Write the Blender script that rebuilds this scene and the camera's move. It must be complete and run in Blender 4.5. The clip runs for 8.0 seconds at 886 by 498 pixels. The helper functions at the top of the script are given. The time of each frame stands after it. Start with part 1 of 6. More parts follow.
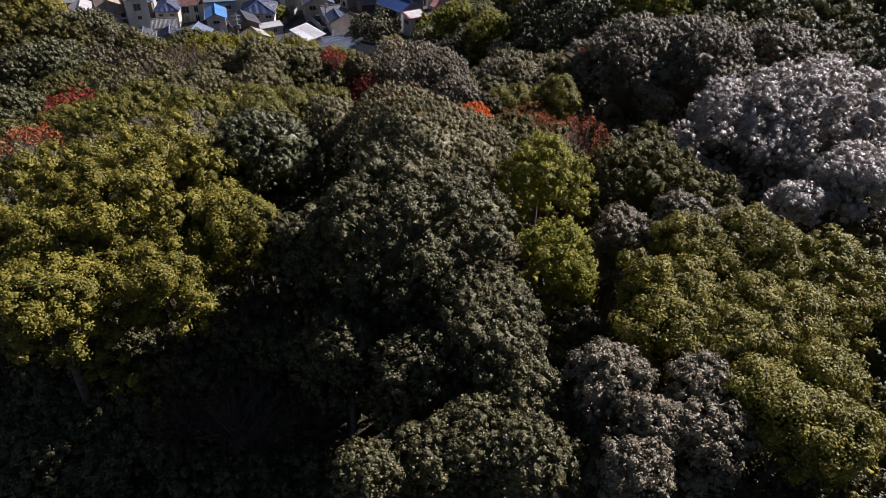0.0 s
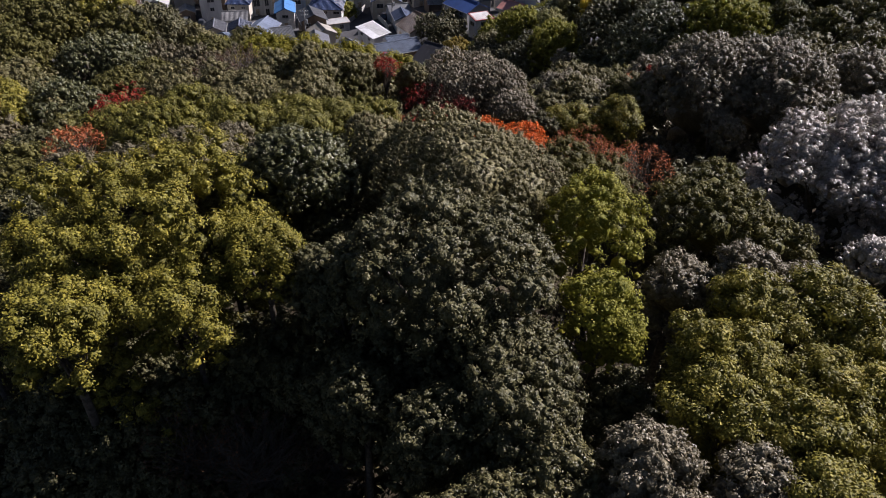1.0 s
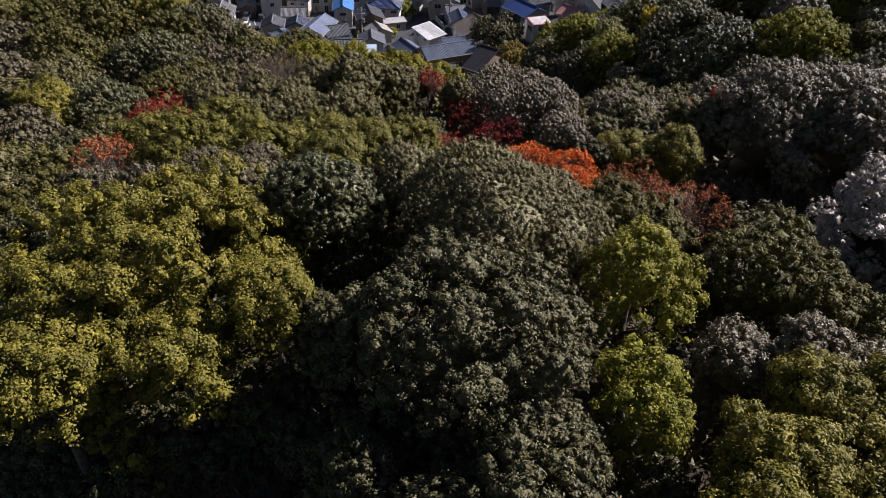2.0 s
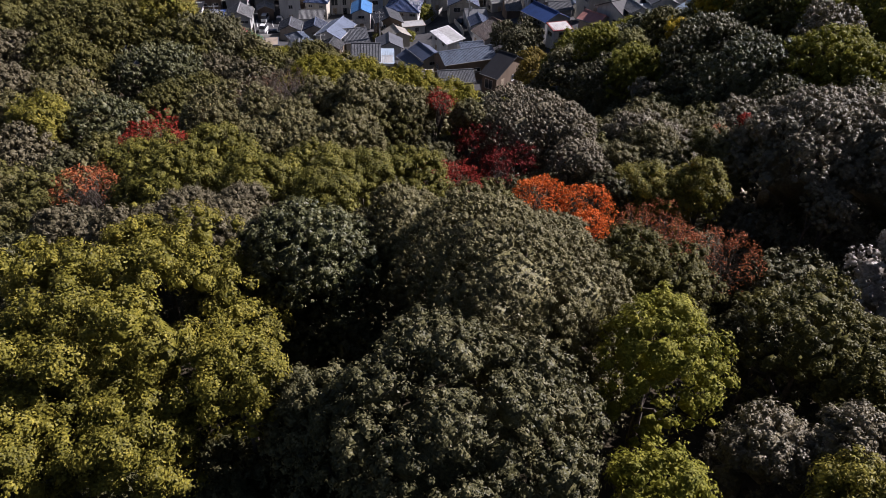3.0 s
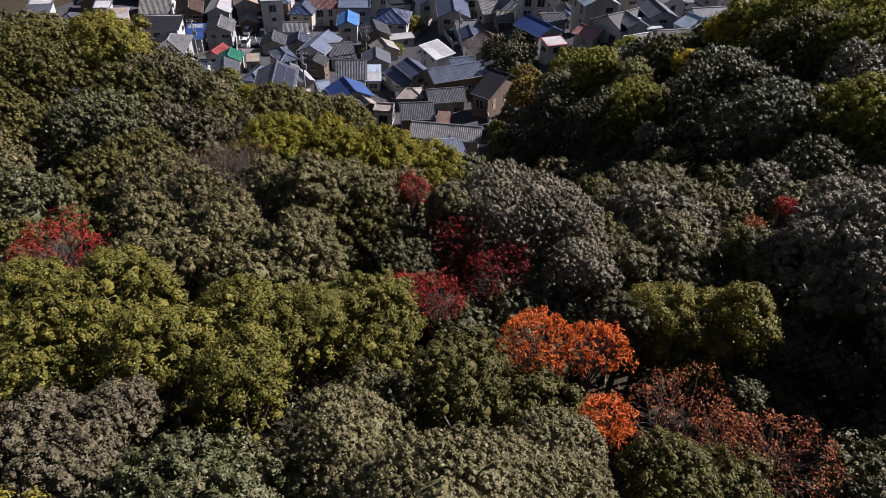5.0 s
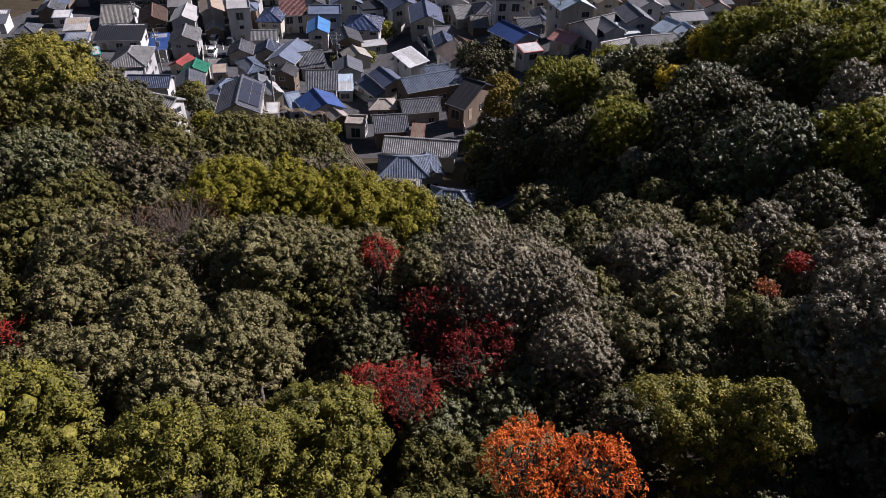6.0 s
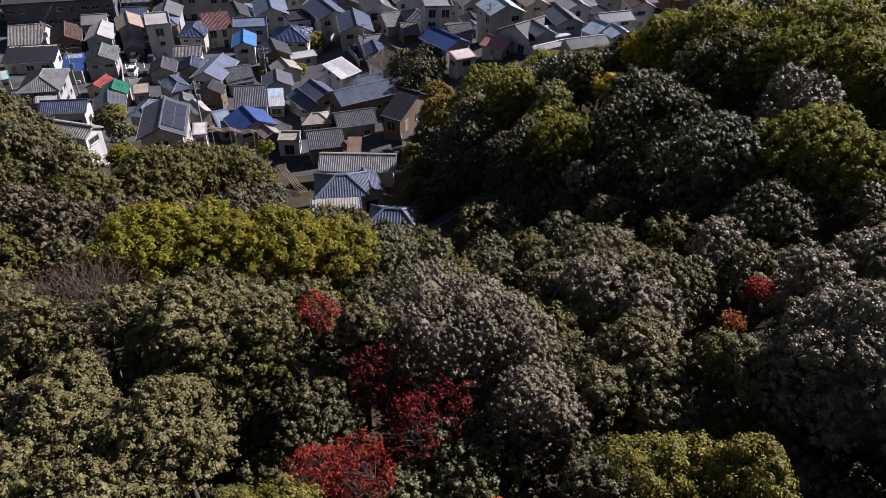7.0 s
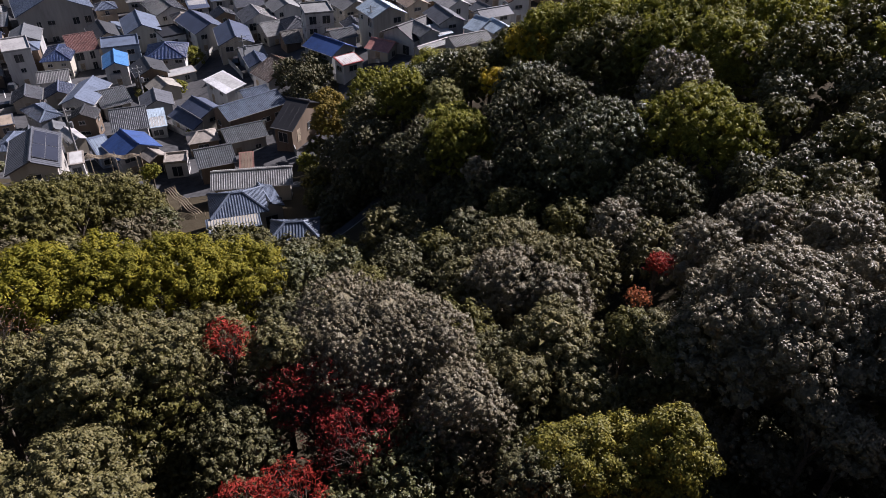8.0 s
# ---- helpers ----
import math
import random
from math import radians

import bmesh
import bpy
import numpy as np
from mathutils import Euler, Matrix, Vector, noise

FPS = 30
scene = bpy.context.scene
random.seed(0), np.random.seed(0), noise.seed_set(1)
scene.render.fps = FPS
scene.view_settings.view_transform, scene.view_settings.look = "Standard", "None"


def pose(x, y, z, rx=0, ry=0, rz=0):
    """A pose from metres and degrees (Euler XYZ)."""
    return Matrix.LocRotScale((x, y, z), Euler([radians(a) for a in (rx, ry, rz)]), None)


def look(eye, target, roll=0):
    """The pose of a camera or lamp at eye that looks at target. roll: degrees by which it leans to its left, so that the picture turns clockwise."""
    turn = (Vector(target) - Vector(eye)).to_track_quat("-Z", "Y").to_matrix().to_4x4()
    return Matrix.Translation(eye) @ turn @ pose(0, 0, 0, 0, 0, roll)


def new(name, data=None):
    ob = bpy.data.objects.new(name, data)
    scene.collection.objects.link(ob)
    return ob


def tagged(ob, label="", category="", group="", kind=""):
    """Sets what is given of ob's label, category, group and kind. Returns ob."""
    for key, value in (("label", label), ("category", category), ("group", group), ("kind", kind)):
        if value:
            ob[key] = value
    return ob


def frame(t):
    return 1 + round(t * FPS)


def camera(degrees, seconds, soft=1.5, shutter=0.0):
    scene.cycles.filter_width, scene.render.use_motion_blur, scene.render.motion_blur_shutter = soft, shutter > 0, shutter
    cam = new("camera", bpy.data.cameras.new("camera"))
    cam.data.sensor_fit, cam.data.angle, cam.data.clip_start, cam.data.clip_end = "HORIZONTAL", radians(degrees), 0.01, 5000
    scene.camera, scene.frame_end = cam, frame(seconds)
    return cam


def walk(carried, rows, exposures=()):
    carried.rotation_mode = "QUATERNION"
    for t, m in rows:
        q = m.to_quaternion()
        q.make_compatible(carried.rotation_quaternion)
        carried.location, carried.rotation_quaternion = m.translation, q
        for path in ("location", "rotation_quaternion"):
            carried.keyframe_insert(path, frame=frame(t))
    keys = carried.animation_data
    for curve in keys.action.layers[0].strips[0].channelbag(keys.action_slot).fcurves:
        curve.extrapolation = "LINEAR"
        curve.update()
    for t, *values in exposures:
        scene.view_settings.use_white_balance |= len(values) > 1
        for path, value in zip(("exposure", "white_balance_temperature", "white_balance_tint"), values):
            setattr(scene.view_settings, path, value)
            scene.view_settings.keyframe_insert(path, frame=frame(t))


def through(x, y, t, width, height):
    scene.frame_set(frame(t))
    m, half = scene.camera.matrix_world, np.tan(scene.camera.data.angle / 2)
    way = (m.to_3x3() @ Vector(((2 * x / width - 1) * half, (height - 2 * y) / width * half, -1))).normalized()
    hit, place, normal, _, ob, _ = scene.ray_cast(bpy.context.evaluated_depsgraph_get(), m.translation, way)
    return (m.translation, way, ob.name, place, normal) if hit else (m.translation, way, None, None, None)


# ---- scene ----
cam = camera(66.4, 8.0, soft=0.7)
PATH = [
    (0, (0.142, -0.425, 51.595), (0.199, 1.176, 50.398), 2.2),
    (0.5, (0.387, 0.475, 51.599), (0.363, 2.074, 50.397), 2.3),
    (1, (0.605, 1.485, 51.607), (0.503, 3.078, 50.402), 2.4),
    (1.5, (0.756, 2.599, 51.607), (0.577, 4.183, 50.399), 2.4),
    (1.7, (0.799, 3.068, 51.616), (0.594, 4.648, 50.406), 2.5),
    (2.8, (0.93, 5.831, 51.74), (0.642, 7.392, 50.522), 2.4),
    (3, (0.897, 6.383, 51.736), (0.608, 7.945, 50.521), 2.4),
    (3.5, (0.802, 7.938, 51.771), (0.511, 9.499, 50.555), 2.4),
    (4, (0.62, 9.764, 51.811), (0.329, 11.324, 50.594), 2.3),
    (4.5, (0.387, 11.839, 51.901), (0.101, 13.4, 50.684), 2.3),
    (4.7, (0.284, 12.703, 51.934), (0.003, 14.266, 50.718), 2.3),
    (5.8, (-0.303, 17.659, 51.944), (-0.539, 19.231, 50.73), 2.3),
    (6, (-0.389, 18.43, 51.95), (-0.604, 20.004, 50.736), 2.3),
    (6.5, (-0.612, 20.094, 51.978), (-0.765, 21.679, 50.768), 2.3),
    (6.6, (-0.649, 20.345, 51.976), (-0.785, 21.933, 50.768), 2.3),
    (7, (-0.721, 21.001, 51.943), (-0.774, 22.598, 50.741), 2.2),
    (7.5, (-0.752, 21.256, 51.907), (-0.684, 22.857, 50.71), 2.1),
    (8, (-0.769, 21.281, 51.879), (-0.548, 22.873, 50.689), 1.8),
]
walk(cam, [(t, look(eye, target, roll)) for t, eye, target, roll in PATH], exposures=[(0.0, 0.28, 5900, 22), (4.0, 0.14, 5900, 22), (6.0, 0.14, 5900, 22), (8.0, 0.26, 5900, 22)])
def smooth_noise(p, seed):
    """Cheap smooth noise of unit directions, -1 to 1."""
    rng = np.random.default_rng(seed)
    out = np.zeros(len(p))
    for k in range(7):
        out += np.sin(p @ rng.normal(0, 2.6, 3) + rng.uniform(0, 6.3))
    return out / 4.0


# ---- world and sun ----
SUN_AZ, SUN_EL = radians(55.0), radians(35.0)
sky_world = bpy.data.worlds.new("sky")
scene.world = sky_world
sky_world.use_nodes = True
wn = sky_world.node_tree
sky = wn.nodes.new("ShaderNodeTexSky")
sky.sky_type, sky.sun_disc = "NISHITA", False
sky.sun_elevation, sky.sun_rotation = SUN_EL, SUN_AZ
wn.links.new(sky.outputs[0], wn.nodes["Background"].inputs[0])
wn.nodes["Background"].inputs[1].default_value = 0.043
sun_data = bpy.data.lights.new("sun", "SUN")
sun_data.energy, sun_data.angle, sun_data.color = 9.2, radians(0.55), (1.0, 0.925, 0.83)
sun = new("sun", sun_data)
toward = Vector((math.sin(SUN_AZ) * math.cos(SUN_EL), math.cos(SUN_AZ) * math.cos(SUN_EL), math.sin(SUN_EL)))
sun.matrix_world = look(toward * 300, (0, 0, 0))


# ---- materials ----
def material(name):
    m = bpy.data.materials.new(name)
    m.use_nodes = True
    return m, m.node_tree.nodes, m.node_tree.links, m.node_tree.nodes["Principled BSDF"]


def ramp(nodes, stops):
    r = nodes.new("ShaderNodeValToRGB")
    while len(r.color_ramp.elements) < len(stops):
        r.color_ramp.elements.new(0.5)
    for e, (at, c) in zip(r.color_ramp.elements, stops):
        e.position, e.color = at, (*c, 1)
    return r


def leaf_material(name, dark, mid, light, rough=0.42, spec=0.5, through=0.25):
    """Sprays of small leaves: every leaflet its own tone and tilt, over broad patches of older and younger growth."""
    m, n, l, p = material(name)
    geo = n.new("ShaderNodeNewGeometry")
    co = n.new("ShaderNodeTexCoord")
    patch = n.new("ShaderNodeTexNoise")
    patch.inputs["Scale"].default_value, patch.inputs["Detail"].default_value = 1.3, 3.0
    l.new(co.outputs["Object"], patch.inputs["Vector"])
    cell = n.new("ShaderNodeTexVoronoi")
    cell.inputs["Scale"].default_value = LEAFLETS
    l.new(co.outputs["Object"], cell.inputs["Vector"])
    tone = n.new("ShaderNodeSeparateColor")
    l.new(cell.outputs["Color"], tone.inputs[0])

    def sums(a, k, b):
        q = n.new("ShaderNodeMath")
        q.operation = "MULTIPLY_ADD"
        l.new(a, q.inputs[0])
        q.inputs[1].default_value = k
        if isinstance(b, float):
            q.inputs[2].default_value = b
        else:
            l.new(b, q.inputs[2])
        return q.outputs[0]

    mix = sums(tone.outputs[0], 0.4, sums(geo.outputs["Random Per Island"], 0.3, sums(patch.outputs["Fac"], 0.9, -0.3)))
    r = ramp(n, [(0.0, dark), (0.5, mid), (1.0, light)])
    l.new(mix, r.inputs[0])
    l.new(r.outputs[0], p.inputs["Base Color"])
    p.inputs["Roughness"].default_value = rough
    p.inputs["Specular IOR Level"].default_value = spec
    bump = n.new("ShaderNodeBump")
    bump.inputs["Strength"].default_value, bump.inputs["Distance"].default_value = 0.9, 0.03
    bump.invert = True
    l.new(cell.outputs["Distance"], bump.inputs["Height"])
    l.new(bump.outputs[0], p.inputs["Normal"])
    tr = n.new("ShaderNodeBsdfTranslucent")
    l.new(r.outputs[0], tr.inputs["Color"])
    both = n.new("ShaderNodeMixShader")
    both.inputs[0].default_value = through
    l.new(p.outputs[0], both.inputs[1])
    l.new(tr.outputs[0], both.inputs[2])
    l.new(both.outputs[0], n["Material Output"].inputs["Surface"])
    return m


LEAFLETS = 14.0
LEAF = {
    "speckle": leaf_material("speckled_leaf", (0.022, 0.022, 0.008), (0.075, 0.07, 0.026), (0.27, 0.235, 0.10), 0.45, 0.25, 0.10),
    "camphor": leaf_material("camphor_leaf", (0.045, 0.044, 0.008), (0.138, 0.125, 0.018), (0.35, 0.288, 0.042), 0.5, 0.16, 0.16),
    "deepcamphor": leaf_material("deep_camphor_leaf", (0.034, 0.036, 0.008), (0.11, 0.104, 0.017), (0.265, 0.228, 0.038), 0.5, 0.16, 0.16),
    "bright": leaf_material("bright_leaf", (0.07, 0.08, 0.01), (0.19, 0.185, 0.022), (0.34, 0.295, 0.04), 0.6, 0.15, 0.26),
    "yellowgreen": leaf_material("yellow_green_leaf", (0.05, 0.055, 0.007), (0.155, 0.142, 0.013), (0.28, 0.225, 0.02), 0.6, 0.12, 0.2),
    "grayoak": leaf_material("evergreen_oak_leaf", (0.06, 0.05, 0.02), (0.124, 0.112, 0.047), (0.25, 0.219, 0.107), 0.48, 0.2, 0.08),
    # also given to trees in hollows, where its dark tone stands for shade
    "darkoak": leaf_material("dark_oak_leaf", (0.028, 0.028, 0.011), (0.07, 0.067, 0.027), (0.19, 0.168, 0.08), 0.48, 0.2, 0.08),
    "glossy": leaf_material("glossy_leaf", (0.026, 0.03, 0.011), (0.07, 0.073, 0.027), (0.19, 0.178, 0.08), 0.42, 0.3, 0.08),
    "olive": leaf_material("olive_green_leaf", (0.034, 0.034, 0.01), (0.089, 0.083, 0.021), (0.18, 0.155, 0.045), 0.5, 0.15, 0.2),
    # near-white base colour carries the sun's sheen on glossy leaves
    "silver": leaf_material("sun_sheen_leaf", (0.12, 0.105, 0.085), (0.32, 0.285, 0.24), (0.6, 0.55, 0.48), 0.4, 0.75, 0.2),
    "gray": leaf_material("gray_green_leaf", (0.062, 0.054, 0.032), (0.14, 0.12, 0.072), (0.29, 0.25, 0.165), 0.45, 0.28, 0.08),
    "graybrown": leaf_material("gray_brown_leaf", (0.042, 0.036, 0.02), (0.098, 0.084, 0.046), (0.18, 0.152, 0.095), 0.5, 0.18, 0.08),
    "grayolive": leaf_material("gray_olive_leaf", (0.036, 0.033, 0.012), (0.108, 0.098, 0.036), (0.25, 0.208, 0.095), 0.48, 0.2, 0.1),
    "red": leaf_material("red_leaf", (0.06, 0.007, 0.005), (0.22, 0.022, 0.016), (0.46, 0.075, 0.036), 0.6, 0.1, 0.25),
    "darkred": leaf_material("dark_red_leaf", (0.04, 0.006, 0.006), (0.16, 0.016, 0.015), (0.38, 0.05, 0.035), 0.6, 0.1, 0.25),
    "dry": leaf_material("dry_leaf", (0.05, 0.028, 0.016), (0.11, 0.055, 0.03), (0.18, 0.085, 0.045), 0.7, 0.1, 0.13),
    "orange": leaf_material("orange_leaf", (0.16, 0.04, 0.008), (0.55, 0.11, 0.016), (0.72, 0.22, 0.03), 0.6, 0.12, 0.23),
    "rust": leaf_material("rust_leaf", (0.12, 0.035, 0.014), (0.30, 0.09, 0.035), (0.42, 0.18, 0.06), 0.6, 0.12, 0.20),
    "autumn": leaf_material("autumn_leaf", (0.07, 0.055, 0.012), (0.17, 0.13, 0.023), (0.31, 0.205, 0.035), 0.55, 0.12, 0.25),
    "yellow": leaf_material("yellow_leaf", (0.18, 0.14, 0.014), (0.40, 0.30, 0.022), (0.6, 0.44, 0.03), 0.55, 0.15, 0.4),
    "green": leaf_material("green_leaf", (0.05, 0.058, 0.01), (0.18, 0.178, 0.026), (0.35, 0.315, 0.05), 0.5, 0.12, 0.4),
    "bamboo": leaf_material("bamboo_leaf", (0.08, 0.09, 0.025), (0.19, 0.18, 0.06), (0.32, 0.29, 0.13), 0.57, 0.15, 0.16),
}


def bark_material():
    m, n, l, p = material("bark")
    co = n.new("ShaderNodeTexCoord")
    tex = n.new("ShaderNodeTexNoise")
    tex.inputs["Scale"].default_value, tex.inputs["Detail"].default_value = 9.0, 6.0
    l.new(co.outputs["Object"], tex.inputs["Vector"])
    r = ramp(n, [(0.3, (0.03, 0.022, 0.016)), (0.7, (0.13, 0.105, 0.08))])
    l.new(tex.outputs["Fac"], r.inputs[0])
    l.new(r.outputs[0], p.inputs["Base Color"])
    p.inputs["Roughness"].default_value = 0.9
    bump = n.new("ShaderNodeBump")
    bump.inputs["Strength"].default_value = 0.6
    l.new(tex.outputs["Fac"], bump.inputs["Height"])
    l.new(bump.outputs[0], p.inputs["Normal"])
    return m


BARK = bark_material()


def ground_material():
    m, n, l, p = material("ground")
    co = n.new("ShaderNodeTexCoord")
    a = n.new("ShaderNodeTexNoise")
    a.inputs["Scale"].default_value, a.inputs["Detail"].default_value = 0.4, 6.0
    b = n.new("ShaderNodeTexNoise")
    b.inputs["Scale"].default_value, b.inputs["Detail"].default_value = 6.0, 5.0
    l.new(co.outputs["Object"], a.inputs["Vector"])
    l.new(co.outputs["Object"], b.inputs["Vector"])
    r = ramp(n, [(0.3, (0.03, 0.025, 0.015)), (0.55, (0.055, 0.045, 0.03)), (0.8, (0.035, 0.04, 0.016))])
    mixer = n.new("ShaderNodeMath")
    mixer.operation = "MULTIPLY_ADD"
    mixer.inputs[1].default_value = 0.5
    l.new(b.outputs["Fac"], mixer.inputs[0])
    sc = n.new("ShaderNodeMath")
    sc.operation = "MULTIPLY"
    sc.inputs[1].default_value = 0.5
    l.new(a.outputs["Fac"], sc.inputs[0])
    l.new(sc.outputs[0], mixer.inputs[2])
    l.new(mixer.outputs[0], r.inputs[0])
    l.new(r.outputs[0], p.inputs["Base Color"])
    p.inputs["Roughness"].default_value = 0.95
    p.inputs["Specular IOR Level"].default_value = 0.05
    bump = n.new("ShaderNodeBump")
    bump.inputs["Strength"].default_value, bump.inputs["Distance"].default_value = 0.8, 0.1
    l.new(b.outputs["Fac"], bump.inputs["Height"])
    l.new(bump.outputs[0], p.inputs["Normal"])
    return m


GROUND = ground_material()


# ---- mesh helpers ----
def mesh_from(name, co, quads, mats):
    """A mesh from arrays of corners and of four-cornered faces (a triangle repeats none: its own array has three columns)."""
    me = bpy.data.meshes.new(name)
    me.vertices.add(len(co))
    me.vertices.foreach_set("co", np.ascontiguousarray(co, dtype=np.float32).ravel())
    n, k = quads.shape
    me.loops.add(n * k)
    me.loops.foreach_set("vertex_index", np.ascontiguousarray(quads, dtype=np.int32).ravel())
    me.polygons.add(n)
    me.polygons.foreach_set("loop_start", np.arange(0, n * k, k, dtype=np.int32))
    for m in mats:
        me.materials.append(m)
    me.update(calc_edges=True)
    return me


def leaves(c, normal, length, width, rng):
    """Pointed leaves: corners and faces for centres c, facing normal."""
    n = len(c)
    normal = normal / np.linalg.norm(normal, axis=1)[:, None]
    t = np.cross(normal, rng.normal(size=(n, 3)))
    t /= np.linalg.norm(t, axis=1)[:, None] + 1e-9
    b = np.cross(normal, t)
    ln = (length * rng.uniform(0.7, 1.3, n))[:, None]
    wd = (width * rng.uniform(0.7, 1.3, n))[:, None]
    foot = c - t * ln * 0.4
    co = np.stack([foot + b * wd / 2, c + t * ln * 0.6 - normal * ln * 0.1, foot - b * wd / 2], axis=1).reshape(-1, 3)
    return co, np.arange(3 * n).reshape(-1, 3)


def ico():
    """The corners and faces of a twenty-faced ball."""
    g = (1 + 5 ** 0.5) / 2
    v = np.array([(-1, g, 0), (1, g, 0), (-1, -g, 0), (1, -g, 0), (0, -1, g), (0, 1, g), (0, -1, -g), (0, 1, -g), (g, 0, -1), (g, 0, 1), (-g, 0, -1), (-g, 0, 1)], float)
    v /= np.linalg.norm(v[0])
    f = [(i, j, k) for i in range(12) for j in range(i + 1, 12) for k in range(j + 1, 12)
         if max(np.linalg.norm(v[i] - v[j]), np.linalg.norm(v[j] - v[k]), np.linalg.norm(v[i] - v[k])) < 1.2]
    f = [(i, j, k) if np.dot(np.cross(v[j] - v[i], v[k] - v[i]), v[i]) > 0 else (i, k, j) for i, j, k in f]
    return v, np.array(f)


BALL, BALL_F = ico()
OCTA = np.array([(1, 0, 0), (0, 1, 0), (-1, 0, 0), (0, -1, 0), (0, 0, 1), (0, 0, -1)], float)
OCTA_F = np.array([(0, 1, 4), (1, 2, 4), (2, 3, 4), (3, 0, 4), (1, 0, 5), (2, 1, 5), (3, 2, 5), (0, 3, 5)])

# kind: puff radius, lobe over crown radius, unevenness, height over radius, leaf length, leaf width, upward bias, cover, species words
KINDS = {
    "camphor": (0.27, 0.32, 0.34, 0.95, 0.07, 0.047, 0.5, 1.45, "camphor_tree"),
    "deepcamphor": (0.25, 0.32, 0.34, 0.95, 0.07, 0.047, 0.5, 1.3, "camphor_tree"),
    "bright": (0.23, 0.34, 0.36, 1.2, 0.07, 0.047, 0.4, 1.1, "camphor_tree"),
    "yellowgreen": (0.27, 0.34, 0.25, 0.8, 0.07, 0.045, 0.5, 1.1, "camphor_tree"),
    "grayoak": (0.10, 0.46, 0.05, 1.0, 0.05, 0.034, 0.3, 1.0, "evergreen_oak"),
    "darkoak": (0.16, 0.34, 0.27, 1.1, 0.068, 0.044, 0.35, 0.9, "evergreen_oak"),
    "glossy": (0.16, 0.4, 0.22, 1.05, 0.075, 0.045, 0.4, 0.9, "laurel_tree"),
    "olive": (0.2, 0.4, 0.2, 1.05, 0.075, 0.05, 0.45, 1.0, "broadleaf_tree"),
    "speckle": (0.12, 0.42, 0.14, 0.95, 0.06, 0.04, 0.4, 0.9, "evergreen_oak"),
    "silver": (0.15, 0.3, 0.42, 0.75, 0.065, 0.042, 0.7, 0.9, "oleaster_tree"),
    "silvergray": (0.10, 0.48, 0.07, 1.0, 0.05, 0.033, 0.5, 1.0, "evergreen_oak"),
    "gray": (0.15, 0.4, 0.2, 1.05, 0.065, 0.042, 0.5, 0.9, "evergreen_oak"),
    "graybrown": (0.15, 0.42, 0.2, 1.05, 0.065, 0.042, 0.4, 0.85, "broadleaf_tree"),
    "grayolive": (0.17, 0.38, 0.24, 1.05, 0.068, 0.044, 0.4, 1.0, "evergreen_oak"),
    "red": (0.2, 0.34, 0.45, 0.9, 0.13, 0.034, 0.4, 0.5, "wax_tree"),
    "darkred": (0.2, 0.34, 0.45, 1.2, 0.12, 0.032, 0.3, 0.45, "wax_tree"),
    "redorange": (0.20, 0.36, 0.3, 0.6, 0.11, 0.04, 0.4, 0.6, "wax_tree"),
    "orange": (0.19, 0.34, 0.35, 0.8, 0.11, 0.036, 0.4, 0.65, "wax_tree"),
    "rust": (0.2, 0.38, 0.4, 0.8, 0.07, 0.036, 0.3, 0.27, "cherry_tree"),
    "twig": (0.20, 0.38, 0.35, 0.9, 0.06, 0.03, 0.3, 0.08, "bare_tree"),
    "autumn": (0.22, 0.4, 0.2, 1.0, 0.08, 0.05, 0.4, 0.9, "broadleaf_tree"),
    "yellow": (0.22, 0.4, 0.22, 0.9, 0.08, 0.05, 0.4, 0.9, "broadleaf_tree"),
    "green": (0.2, 0.4, 0.22, 1.05, 0.08, 0.05, 0.4, 0.95, "broadleaf_tree"),
    "bamboo": (0.2, 0.36, 0.25, 1.5, 0.12, 0.03, 0.2, 0.9, "bamboo_clump"),
}
LABELS = {
    "camphor": "camphor tree with a clumped yellow-green crown on the wooded hill",
    "deepcamphor": "camphor tree with a deep green clumped crown on the hillside",
    "bright": "tall tree with bright yellow-green drooping foliage between darker oaks",
    "yellowgreen": "broad flat-topped tree with golden green foliage above the village",
    "grayoak": "evergreen oak with a dense rounded grey-green crown",
    "darkoak": "dark green evergreen oak in the shaded wood",
    "glossy": "dark laurel tree with shiny leaves that catch the sun",
    "olive": "olive-green broadleaf tree with an uneven crown",
    "speckle": "low oak with small dark speckled leaves",
    "silver": "oleaster with leaves painted pale for the sun's glint",
    "silvergray": "rounded oak with fine silver-grey foliage",
    "gray": "grey-green oak with an uneven crown",
    "graybrown": "small tree with dull grey-brown foliage",
    "grayolive": "evergreen oak with grey-olive clumped foliage",
    "red": "wax tree in scarlet autumn leaf",
    "darkred": "wax tree in deep red autumn leaf",
    "redorange": "low wax tree turning orange-red",
    "orange": "wax tree in bright orange autumn leaf",
    "rust": "half-bare tree with thin rust-coloured leaves",
    "twig": "almost bare tree with reddish brown twigs",
    "autumn": "broadleaf tree turning ochre and brown",
    "yellow": "small tree in clear yellow autumn leaf",
    "green": "fresh green broadleaf tree on the far slope",
    "bamboo": "pale feathery bamboo clump on the far slope",
}
LEAF_OF = {"silvergray": "gray", "redorange": "rust", "twig": "dry"}
TREES = []


def tree(kind, x, y, top, r, tall=0.0, spray=1.0):
    """Note a tree: the crown's middle, the height of its top and its radius; tall: the whole tree's height; spray: how coarse its leaves are."""
    TREES.append((kind, x, y, top, r, tall or 4.0 + 1.6 * r, spray))


